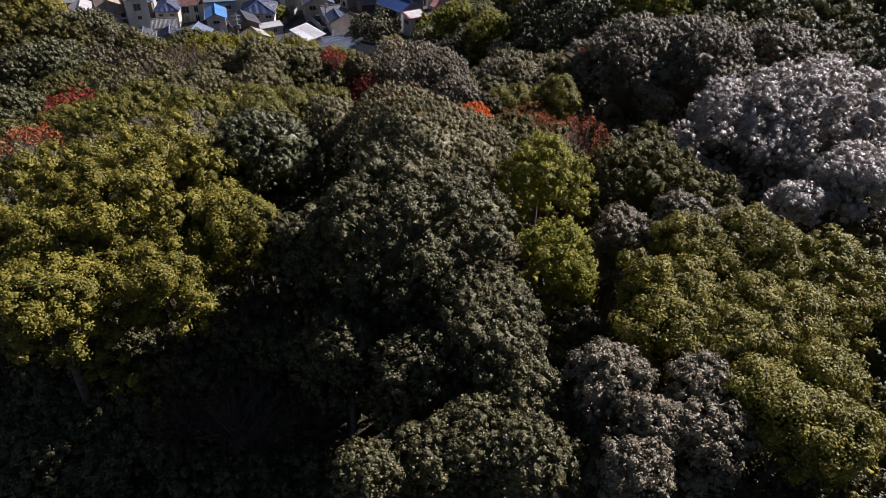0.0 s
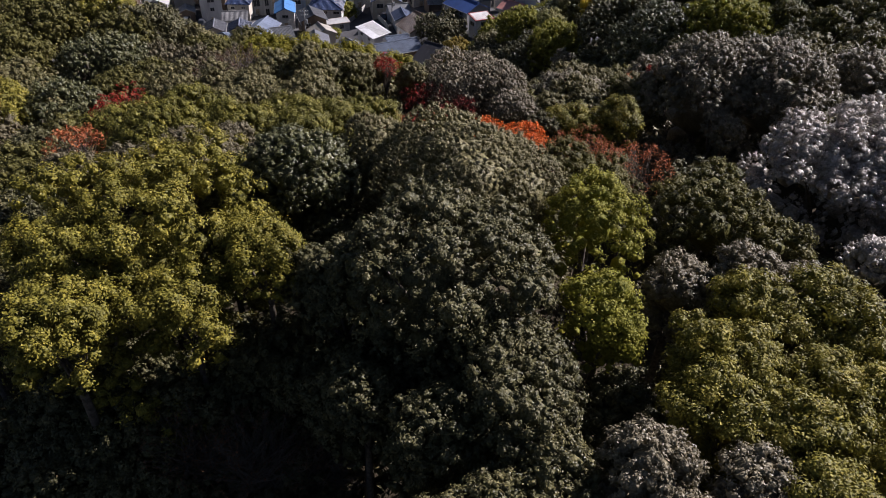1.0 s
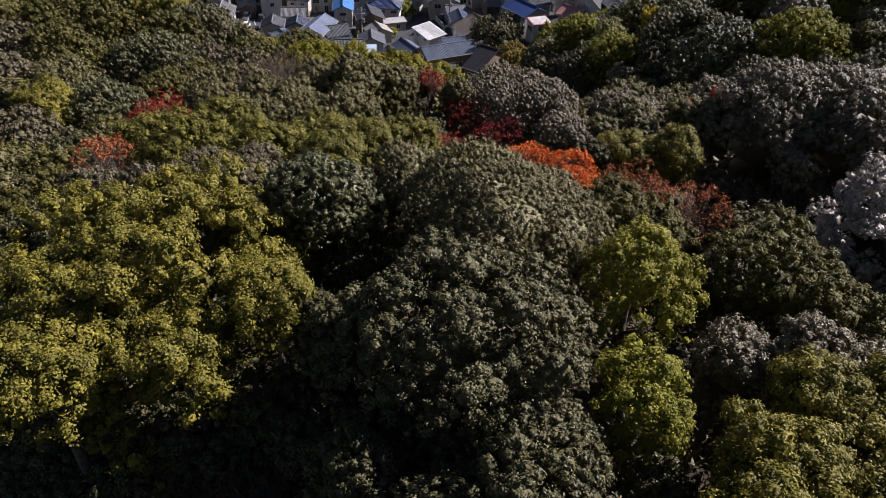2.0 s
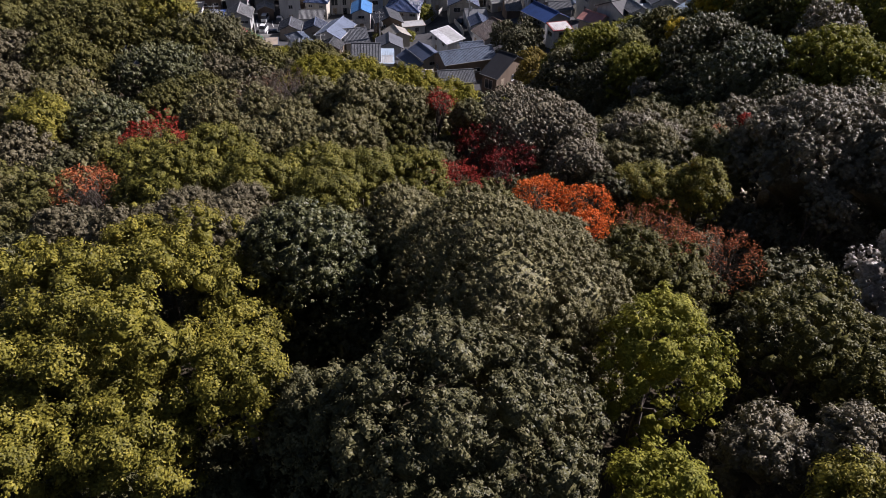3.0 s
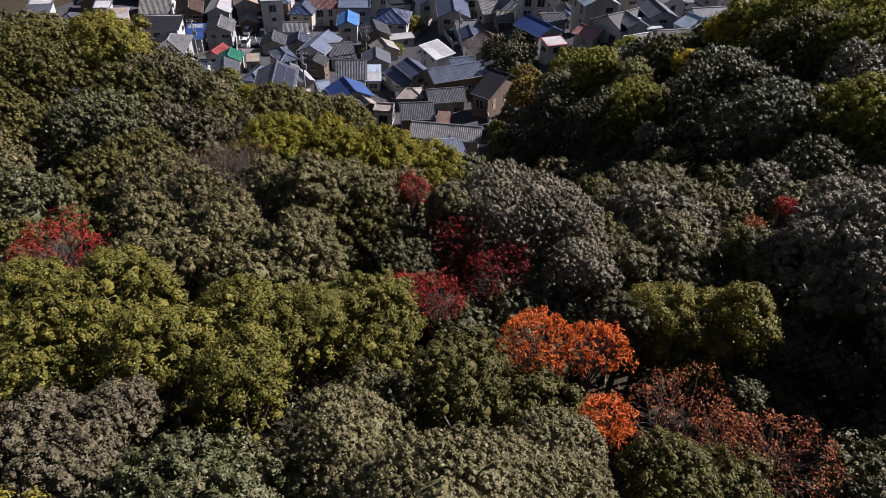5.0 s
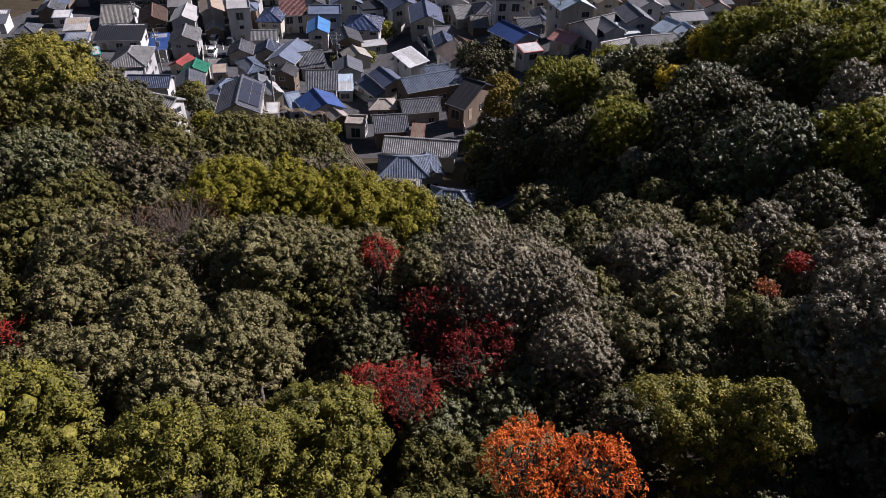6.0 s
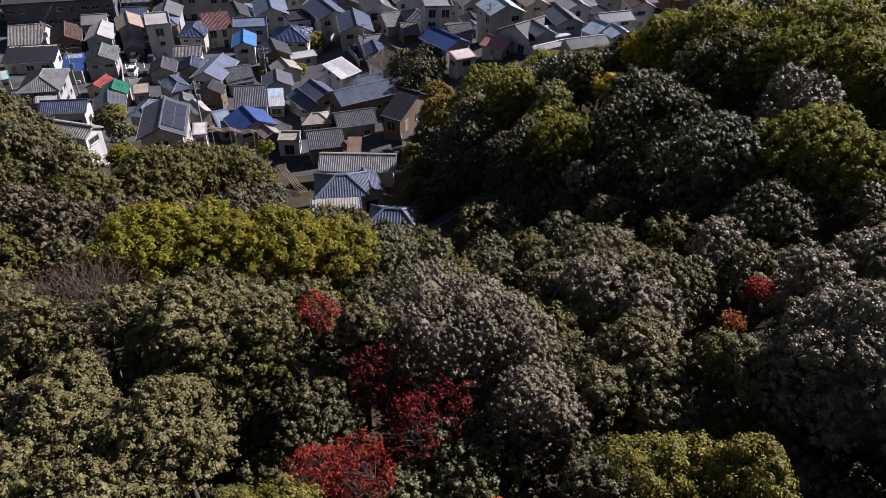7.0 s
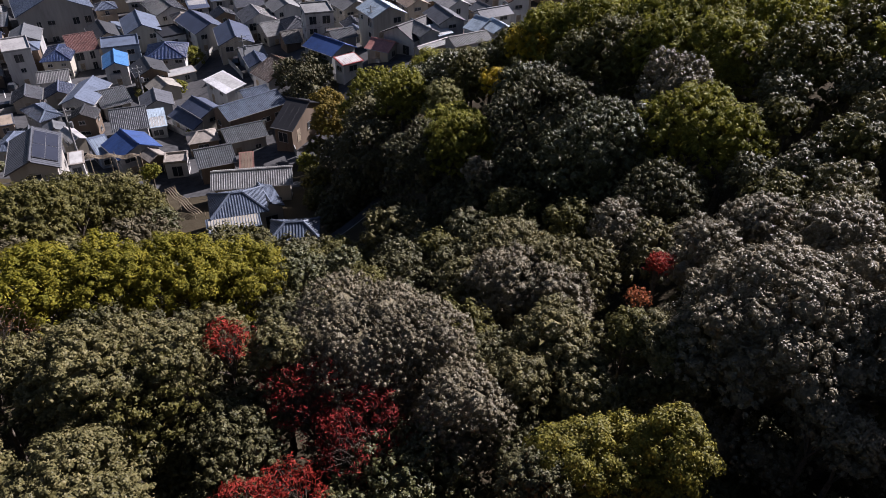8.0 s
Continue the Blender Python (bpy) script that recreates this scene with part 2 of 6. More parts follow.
def dome(n, low, rng):
    """n directions spread over a ball from its top down to the height low."""
    k = np.arange(n) + 0.5
    el = 1 - k / n * (1 - low)
    phi = k * 2.39996 + rng.uniform(0, 6.3)
    rim = np.sqrt(np.maximum(0, 1 - el ** 2))
    d = np.stack([np.cos(phi) * rim, np.sin(phi) * rim, el], 1) + rng.normal(0, 0.5 / math.sqrt(n), (n, 3))
    return d / np.linalg.norm(d, axis=1)[:, None]


# leaf size, clumps over each lobe, leaves over each clump, and how far leaves turn from their clump's surface
DETAIL, CLUMPS, LEAVES, RUFFLE = 1.05, 2.3, 4.6, 0.32


def build_tree(i, kind, x, y, top, r, tall, spray):
    puff, lobe, uneven, flat, ll, lw, up, cover, word = KINDS[kind]
    rng = np.random.default_rng(1000 + i)
    thin = cover < 0.7
    # trees that the path never comes near carry sprays of leaves in place of single ones
    dy = max(0.0, y - 22.0)
    away = math.sqrt(x * x + dy * dy + (51.8 - top) ** 2)
    grow = max(1.0, away / 14.0) ** 0.68 * DETAIL * spray ** 0.5
    ll, lw = ll * grow, lw * grow
    puff = max(puff * max(1.0, away / 18.0) ** 0.45, (0.03 if puff < 0.12 else 0.05) * r) * spray ** 0.5
    h = r * flat
    centre = np.array((0, 0, tall - h))
    size = np.array((r, r, h))
    # lobes of the crown, with a skirt that hangs low on the trunk
    if not thin and puff > 0.12:
        lobe *= min(1.0, max(0.55, 1.75 / r))
    nl = int(np.clip(2.5 / lobe ** 2, 7, 56))
    ld = dome(nl, -0.45, rng)
    lr = lobe * r * rng.uniform(0.75, 1.25, nl)
    lc = centre + ld * np.maximum(size - lr[:, None] * 0.95, 0.2 * size) * (1 + rng.normal(0, 0.45 * uneven, nl))[:, None]
    if not thin and away < 32.0:
        low = ld[:, 2] < -0.05
        lc[:, 2] = np.where(low, lc[:, 2] - 0.55 * h, lc[:, 2])
        lr = np.where(low, lr * 1.2, lr)
    lc[:, 2] -= np.maximum(0, lc[:, 2] + lr * 0.97 - tall)
    # rounded clumps of foliage over the lobes
    pcs, pds = [], []
    for j in range(nl):
        n = int(CLUMPS * (0.72 if puff > 0.19 else 1.0) * (lr[j] / puff) ** 2) + 4
        d = dome(n, -0.3, rng)
        tilt = ld[j] * 0.8 + np.array((0, 0, 0.45))
        d = d[(d @ tilt) > -0.1]
        c = lc[j] + d * (lr[j] * (1 + rng.normal(0, 0.05 + 0.2 * uneven, len(d))))[:, None]
        keep = np.ones(len(c), bool)
        for k in range(nl):
            if k != j:
                keep &= np.linalg.norm(c - lc[k], axis=1) > lr[k] * 0.86
        pcs.append(c[keep])
        pds.append(d[keep])
    pc, d = np.vstack(pcs), np.vstack(pds)
    n = len(pc)
    prs = puff * rng.uniform(0.62, 1.3, n)
    # fewer leaves on the lower crown, which the camera hardly sees
    density = np.clip(0.75 + 0.7 * (pc[:, 2] - centre[2]) / h, 0.3, 1.0) * np.clip(0.9 + 0.8 * d[:, 2], 0.45, 1.0)
    per = np.clip(cover * LEAVES * density * prs * prs / (ll * lw), 5, 260).astype(int)
    which = np.repeat(np.arange(n), per)
    m = len(which)
    u = rng.normal(size=(m, 3)) * 0.62 + d[which] * 0.5 + np.array((0, 0, 0.35))
    u /= np.linalg.norm(u, axis=1)[:, None]
    c = pc[which] + u * (prs[which] * rng.uniform(0.7, 1.2, m))[:, None]
    nor = u + d[which] * 0.25 + np.array((0, 0, up * 0.3)) + rng.normal(0, RUFFLE, (m, 3))
    if thin:
        # leaves hang from the twig ends
        nor = rng.normal(0, 0.6, (m, 3)) + u * 0.8 + np.array((0, 0, 0.3))
    co, fa = leaves(c, nor, ll, lw, rng)
    # the dense heart of each clump: a solid knob added to block light
    knob = OCTA[None] * (1 + rng.normal(0, 0.15, (n, 6, 1)))
    co2 = (pc[:, None, :] + knob * (prs * (0.12 if thin else 0.66 if puff > 0.19 else 0.74))[:, None, None]).reshape(-1, 3)
    fa2 = (np.arange(n)[:, None, None] * 6 + OCTA_F[None]).reshape(-1, 3)
    if not thin:
        # solid balls added inside crown and lobes to stop light and sight
        k = len(co2)
        co2 = np.vstack([co2, centre + BALL * size * (0.4 if puff > 0.19 else 0.55)])
        fa2 = np.vstack([fa2, k + BALL_F])
        k = len(co2)
        co2 = np.vstack([co2, (lc[:, None, :] + BALL[None] * (lr * (0.45 if puff > 0.19 else 0.66))[:, None, None]).reshape(-1, 3)])
        fa2 = np.vstack([fa2, (k + np.arange(nl)[:, None, None] * 12 + BALL_F[None]).reshape(-1, 3)])
    root = tagged(new(word), LABELS[kind], "tree")
    root.matrix_world = pose(x, y, top - tall, 0, 0, 0)
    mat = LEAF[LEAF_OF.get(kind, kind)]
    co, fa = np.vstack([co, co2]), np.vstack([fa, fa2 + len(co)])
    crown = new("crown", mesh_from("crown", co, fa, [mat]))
    crown.parent = root
    tagged(crown, kind="stuff")
    # trunk and limbs
    parts_co, parts_f, base = [], [], 0

    def limb(a, b, ra, rb):
        nonlocal base
        a, b = np.array(a, float), np.array(b, float)
        ax = (b - a) / (np.linalg.norm(b - a) + 1e-9)
        s = np.cross(ax, (0.3, 0.9, 0.1))
        s /= np.linalg.norm(s)
        q = np.cross(ax, s)
        ang = np.arange(5) * math.pi * 0.4
        ring = np.cos(ang)[:, None] * s + np.sin(ang)[:, None] * q
        parts_co.append(np.vstack([a + ring * ra, b + ring * rb]))
        for j in range(5):
            parts_f.append((base + j, base + (j + 1) % 5, base + 5 + (j + 1) % 5, base + 5 + j))
        base += 10

    w = (0.05 + 0.045 * r) * (0.45 if thin else 1.0)
    fork = np.array((rng.normal(0, 0.1), rng.normal(0, 0.1), max(0.8, (tall - h) * 0.6)))
    limb((0, 0, -0.6), fork, w * 1.5, w)
    trunk = new("trunk", mesh_from("trunk", np.vstack(parts_co), np.array(parts_f), [BARK]))
    trunk.parent = root
    parts_co, parts_f, base = [], [], 0
    if thin:
        # each lobe has its bough, and each bough its twigs
        for j in range(nl):
            mid = fork + (lc[j] - fork) * 0.6 + np.array((0, 0, 0.1 * r))
            limb(fork, mid, w * 0.7, w * 0.35)
            ends = pc[rng.choice(n, min(n, 9 if cover > 0.15 else 26), replace=False)]
            ends = ends[np.argsort(np.linalg.norm(ends - lc[j], axis=1))][:6 if cover > 0.15 else 16]
            for e in ends:
                limb(mid, e + (e - mid) * 0.12, w * 0.26, w * 0.07)
    else:
        for j in rng.choice(n, min(n, 4), replace=False):
            mid = fork + (pc[j] - fork) * 0.5 + np.array((0, 0, 0.15 * r))
            limb(fork, mid, w * 0.6, w * 0.38)
            limb(mid, pc[j] - d[j] * prs[j] * 0.8, w * 0.38, w * 0.12)
    limbs = new("branchwork", mesh_from("branchwork", np.vstack(parts_co), np.array(parts_f), [BARK]))
    limbs.parent = root
    tagged(limbs, kind="stuff")
    return m


# ---- village: materials ----
def plain_material(name, color, rough=0.6, spec=0.3, metal=0.0, grain=0.25, scale=3.0, bump=0.0, streak=False):
    """Paint, render, metal or tile: its colour with weathering at two scales; streaks run down where asked."""
    m, n, l, p = material(name)
    co = n.new("ShaderNodeTexCoord")
    mapping = n.new("ShaderNodeMapping")
    mapping.inputs["Scale"].default_value = (1, 1, 0.15) if streak else (1, 1, 1)
    l.new(co.outputs["Object"], mapping.inputs["Vector"])
    a = n.new("ShaderNodeTexNoise")
    a.inputs["Scale"].default_value, a.inputs["Detail"].default_value = scale, 8.0
    b = n.new("ShaderNodeTexNoise")
    b.inputs["Scale"].default_value, b.inputs["Detail"].default_value = scale * 0.18, 3.0
    l.new(mapping.outputs[0], a.inputs["Vector"])
    l.new(mapping.outputs[0], b.inputs["Vector"])
    add = n.new("ShaderNodeMath")
    add.operation = "ADD"
    l.new(a.outputs["Fac"], add.inputs[0])
    l.new(b.outputs["Fac"], add.inputs[1])
    dark = tuple(c * (1 - grain * 1.5) for c in color)
    light = tuple(min(0.9, c * (1 + grain)) for c in color)
    r = ramp(n, [(0.7, dark), (1.0, color), (1.3, light)])
    half = n.new("ShaderNodeMath")
    half.operation = "MULTIPLY"
    half.inputs[1].default_value = 0.5
    l.new(add.outputs[0], half.inputs[0])
    for e, at in zip(r.color_ramp.elements, (0.36, 0.5, 0.66)):
        e.position = at
    l.new(half.outputs[0], r.inputs[0])
    l.new(r.outputs[0], p.inputs["Base Color"])
    p.inputs["Roughness"].default_value = rough
    p.inputs["Specular IOR Level"].default_value = spec
    p.inputs["Metallic"].default_value = metal
    if bump:
        bu = n.new("ShaderNodeBump")
        bu.inputs["Strength"].default_value, bu.inputs["Distance"].default_value = bump, 0.03
        l.new(a.outputs["Fac"], bu.inputs["Height"])
        l.new(bu.outputs[0], p.inputs["Normal"])
    return m


def tile_material(name, color, rough):
    """Glazed or fired roof tile: courses across the slope, each patch of tiles weathered a little differently."""
    m = plain_material(name, color, rough, 0.4, 0.0, 0.3, 5.0)
    n, l = m.node_tree.nodes, m.node_tree.links
    p = n["Principled BSDF"]
    co = n.new("ShaderNodeTexCoord")
    sep = n.new("ShaderNodeSeparateXYZ")
    l.new(co.outputs["Object"], sep.inputs[0])
    saw = n.new("ShaderNodeMath")
    saw.operation = "MULTIPLY"
    saw.inputs[1].default_value = 8.5
    l.new(sep.outputs["Z"], saw.inputs[0])
    fr = n.new("ShaderNodeMath")
    fr.operation = "FRACT"
    l.new(saw.outputs[0], fr.inputs[0])
    bu = n.new("ShaderNodeBump")
    bu.inputs["Strength"].default_value, bu.inputs["Distance"].default_value = 0.7, 0.04
    l.new(fr.outputs[0], bu.inputs["Height"])
    l.new(bu.outputs[0], p.inputs["Normal"])
    return m


ROOF_COLOR = {
    "oldtile": (0.176, 0.167, 0.154), "darkgray": (0.035, 0.036, 0.040), "teal": (0.053, 0.264, 0.290), "brown": (0.106, 0.066, 0.048),
    "lightgray": (0.290, 0.282, 0.277), "tan": (0.264, 0.207, 0.158), "gray": (0.167, 0.167, 0.167), "blue": (0.026, 0.057, 0.176),
    "red": (0.211, 0.044, 0.040), "green": (0.018, 0.123, 0.075), "lighttile": (0.238, 0.238, 0.233), "navy": (0.026, 0.044, 0.106),
    "bluegray": (0.097, 0.119, 0.167), "slate": (0.075, 0.079, 0.092), "redbrown": (0.150, 0.079, 0.070), "black": (0.016, 0.016, 0.019),
    "skyblue": (0.044, 0.141, 0.317), "beige": (0.255, 0.238, 0.207), "bluetile": (0.097, 0.119, 0.163), "darktile": (0.101, 0.106, 0.114),
    "paleblue": (0.317, 0.387, 0.458), "beigegray": (0.238, 0.211, 0.185), "slateblue": (0.053, 0.066, 0.106), "white": (0.546, 0.546, 0.554),
    "pink": (0.370, 0.176, 0.150), "rust": (0.167, 0.088, 0.070),
}
WALL_COLOR = {
    "white": (0.425, 0.421, 0.412), "cream": (0.365, 0.336, 0.281), "brownwall": (0.136, 0.102, 0.076), "gray": (0.306, 0.306, 0.306), "concrete": (0.306, 0.289, 0.264),
    "graywall": (0.289, 0.289, 0.285), "bluewall": (0.221, 0.264, 0.323), "beige": (0.357, 0.315, 0.255), "tan": (0.281, 0.230, 0.178), "darkwall": (0.093, 0.093, 0.102),
}
MADE = {}


def roof_material(color, profile):
    key = (color, profile)
    if key not in MADE:
        if profile == "tile":
            MADE[key] = tile_material(color + "_roof_tile", ROOF_COLOR[color], 0.38)
        elif profile == "metal":
            MADE[key] = plain_material(color + "_roof_metal", ROOF_COLOR[color], 0.42, 0.4, 0.0, 0.22, 2.0, 0.0, True)
        else:
            MADE[key] = plain_material(color + "_roof_board", ROOF_COLOR[color], 0.55, 0.35, 0.0, 0.22, 2.5, 0.15, True)
    return MADE[key]


def wall_material(color):
    if color not in MADE:
        MADE[color] = plain_material(color + "_render", WALL_COLOR[color], 0.85, 0.2, 0.0, 0.16, 1.6, 0.2, True)
    return MADE[color]


GLASS = plain_material("window_glass", (0.03, 0.035, 0.04), 0.08, 0.6, 0.0, 0.2, 1.0)
ALU = plain_material("window_aluminium", (0.34, 0.33, 0.32), 0.4, 0.5, 0.6, 0.1, 4.0)
WOOD = plain_material("weathered_wood", (0.28, 0.23, 0.17), 0.85, 0.2, 0.0, 0.35, 6.0, 0.4)
CONCRETE = plain_material("concrete", (0.32, 0.31, 0.29), 0.9, 0.2, 0.0, 0.25, 2.0, 0.3, True)
ASPHALT = plain_material("asphalt", (0.055, 0.055, 0.058), 0.9, 0.25, 0.0, 0.35, 1.2, 0.3)
PAINT = plain_material("road_paint", (0.6, 0.6, 0.58), 0.7, 0.3, 0.0, 0.2, 6.0)
PANEL = plain_material("solar_cell", (0.03, 0.032, 0.045), 0.22, 0.6, 0.0, 0.1, 3.0)
RUBBER = plain_material("rubber", (0.02, 0.02, 0.02), 0.8, 0.3, 0.0, 0.1, 8.0)
STEEL = plain_material("galvanised_steel", (0.38, 0.39, 0.40), 0.45, 0.5, 0.8, 0.15, 6.0)
POLE = plain_material("pole_concrete", (0.26, 0.255, 0.25), 0.85, 0.2, 0.0, 0.2, 4.0)


# ---- village: builders ----
def part(name, verts, faces, mat, parent, label="", at=None):
    """ONE mesh object under a thing or a part."""
    me = bpy.data.meshes.new(name)
    me.from_pydata([tuple(map(float, v)) for v in verts], [], [tuple(f) for f in faces])
    me.materials.append(mat)
    me.update()
    ob = new(name, me)
    ob.parent = parent
    if at is not None:
        ob.matrix_basis = at
    if label:
        tagged(ob, label)
    return ob


BOX_F = [(0, 3, 2, 1), (4, 5, 6, 7), (0, 1, 5, 4), (1, 2, 6, 5), (2, 3, 7, 6), (3, 0, 4, 7)]


def box(x0, x1, y0, y1, z0, z1):
    return [(x0, y0, z0), (x1, y0, z0), (x1, y1, z0), (x0, y1, z0), (x0, y0, z1), (x1, y0, z1), (x1, y1, z1), (x0, y1, z1)]


def joined(*pieces):
    """Several boxes or rods that make one part."""
    v, f = [], []
    for pv, pf in pieces:
        f += [tuple(i + len(v) for i in face) for face in pf]
        v += list(pv)
    return v, f


def rod(a, b, r, sides=8, r2=None):
    a, b = Vector(a), Vector(b)
    q = (b - a).to_track_quat("Z", "Y")
    v = [a + q @ Vector((math.cos(k * 2 * math.pi / sides) * r, math.sin(k * 2 * math.pi / sides) * r, 0)) for k in range(sides)]
    r2 = r if r2 is None else r2
    v += [b + q @ Vector((math.cos(k * 2 * math.pi / sides) * r2, math.sin(k * 2 * math.pi / sides) * r2, 0)) for k in range(sides)]
    f = [(k, (k + 1) % sides, sides + (k + 1) % sides, sides + k) for k in range(sides)]
    f += [tuple(range(sides))[::-1], tuple(range(sides, 2 * sides))]
    return v, f


def tube(points, r, sides=5):
    """One bent rod through the points."""
    q = (points[-1] - points[0]).to_track_quat("Z", "Y")
    ring = [q @ Vector((math.cos(k * 2 * math.pi / sides) * r, math.sin(k * 2 * math.pi / sides) * r, 0)) for k in range(sides)]
    v = [p + o for p in points for o in ring]
    f = [(a * sides + k, a * sides + (k + 1) % sides, (a + 1) * sides + (k + 1) % sides, (a + 1) * sides + k) for a in range(len(points) - 1) for k in range(sides)]
    return v, f + [tuple(range(sides))[::-1], tuple(range(len(v) - sides, len(v)))]


def slope(e0, e1, t1, t0, profile):
    """One roof slope from its eave e0-e1 up to t0-t1, with ribs running up it and a slab under them."""
    e0, e1, t0, t1 = (np.array(p, float) for p in (e0, e1, t0, t1))
    ex = e1 - e0
    length = np.linalg.norm(ex)
    ex /= length
    mid = (t0 + t1) / 2 - e0
    gy = mid - ex * (mid @ ex)
    high = np.linalg.norm(gy)
    gy /= high
    nz = np.cross(ex, gy)
    xl, xr = (t0 - e0) @ ex, (t1 - e0) @ ex
    step, lift, share = {"tile": (0.28, 0.055, 0.45), "metal": (0.42, 0.03, 0.14), "plain": (0.9, 0.012, 0.06)}[profile]
    cols = max(2, int(length / step))
    us = []
    for k in range(cols):
        a, w = k * length / cols, length / cols
        us += [(a, 0), (a + w * (1 - share), 0), (a + w * (1 - share * 0.75), lift), (a + w * (1 - share * 0.25), lift)]
    us.append((length, 0))
    v, f = [], []
    for a, o in us:
        t = high
        if a < xl:
            t = high * a / xl
        elif a > xr and length - xr > 1e-6:
            t = high * (length - a) / (length - xr)
        foot, head = e0 + ex * a, e0 + ex * a + gy * max(t, 0.0)
        v += [foot + nz * o, head + nz * o, foot - nz * 0.14, head - nz * 0.14]
    for k in range(len(us) - 1):
        a, b = 4 * k, 4 * k + 4
        f += [(a, b, b + 1, a + 1), (a + 2, a + 3, b + 3, b + 2), (a, a + 2, b + 2, b), (a + 1, b + 1, b + 3, a + 3)]
    f += [(0, 1, 3, 2), (4 * len(us) - 4, 4 * len(us) - 2, 4 * len(us) - 1, 4 * len(us) - 3)]
    return v, f


def ridge_cap(a, b, mat, parent):
    """The raised line of cap tiles along a ridge or hip."""
    a, b = Vector(a), Vector(b)
    along = (b - a).normalized()
    side = along.cross(Vector((0, 0, 1))).normalized()
    prof = [(-0.17, -0.06), (-0.13, 0.10), (0.0, 0.17), (0.13, 0.10), (0.17, -0.06)]
    v = [p + side * s + Vector((0, 0, h)) for p in (a, b) for s, h in prof]
    f = [(k, k + 1, k + 6, k + 5) for k in range(4)] + [(0, 5, 9, 4), (4, 3, 2, 1, 0), (5, 6, 7, 8, 9)]
    return part("ridge", v, f, mat, parent)


def window(parent, side, u, z, w, h, half_w, half_d, tall=False):
    """A sliding window on one wall: side 0 front, 1 right, 2 left, 3 back."""
    face = {0: pose(0, -half_d, 0, 0, 0, 0), 1: pose(half_w, 0, 0, 0, 0, 90), 2: pose(-half_w, 0, 0, 0, 0, -90), 3: pose(0, half_d, 0, 0, 0, 180)}[side]
    at = face @ pose(u, 0, z)
    t = 0.06
    fr = joined((box(-w / 2, w / 2, -0.07, 0.02, 0, t), BOX_F), (box(-w / 2, w / 2, -0.07, 0.02, h - t, h), BOX_F),
                (box(-w / 2, -w / 2 + t, -0.07, 0.02, t, h - t), BOX_F), (box(w / 2 - t, w / 2, -0.07, 0.02, t, h - t), BOX_F),
                (box(-t / 2, t / 2, -0.06, 0.02, t, h - t), BOX_F))
    win = part("window", *fr, ALU, parent, at=at)
    part("pane", box(-w / 2 + t, -t / 2, -0.03, -0.015, t, h - t), BOX_F, GLASS, win)
    part("pane", box(t / 2, w / 2 - t, -0.03, -0.015, t, h - t), BOX_F, GLASS, win)
    if not tall:
        part("sill", box(-w / 2 - 0.06, w / 2 + 0.06, -0.14, 0.0, -0.06, -0.005), BOX_F, ALU, win)
    return win


WORDS = {"oldtile": "weathered grey tile", "darkgray": "dark grey", "teal": "turquoise sheet", "brown": "brown tile", "lightgray": "pale grey", "tan": "tan", "gray": "grey",
         "blue": "bright blue sheet metal", "red": "red sheet metal", "green": "green sheet metal", "lighttile": "light grey tile", "navy": "dark blue glazed tile",
         "bluegray": "blue-grey", "slate": "slate grey", "redbrown": "reddish brown tile", "black": "black", "skyblue": "light blue", "beige": "beige",
         "bluetile": "blue-grey tile", "darktile": "dark grey tile", "paleblue": "pale blue sheet", "beigegray": "beige-grey", "slateblue": "slate blue", "white": "white sheet",
         "pink": "faded pink", "rust": "rusty red corrugated"}
WALL_WORDS = {"white": "white", "cream": "cream", "brownwall": "brown timber", "gray": "grey", "concrete": "bare concrete", "graywall": "grey", "bluewall": "blue-grey", "beige": "beige", "tan": "tan", "darkwall": "dark grey"}
HOUSE_FEET = []
HOUSES = []


def house(x, y, z, w, d, turn, eave, ridge, roof, profile, wall, storeys, solar=False, simple=False):
    """Note a house: middle, foot, size of its roof over the eaves, turn, height of the eaves, ridge and colours."""
    HOUSES.append((x, y, z, w, d, turn, eave, ridge, roof, profile, wall, storeys, solar, simple))
    ca, sa = math.cos(radians(turn)), math.sin(radians(turn))
    for a in (-0.45, 0.45):
        for b in (-0.45, 0.45):
            HOUSE_FEET.append((x + a * w * ca - b * d * sa, y + a * w * sa + b * d * ca, z))


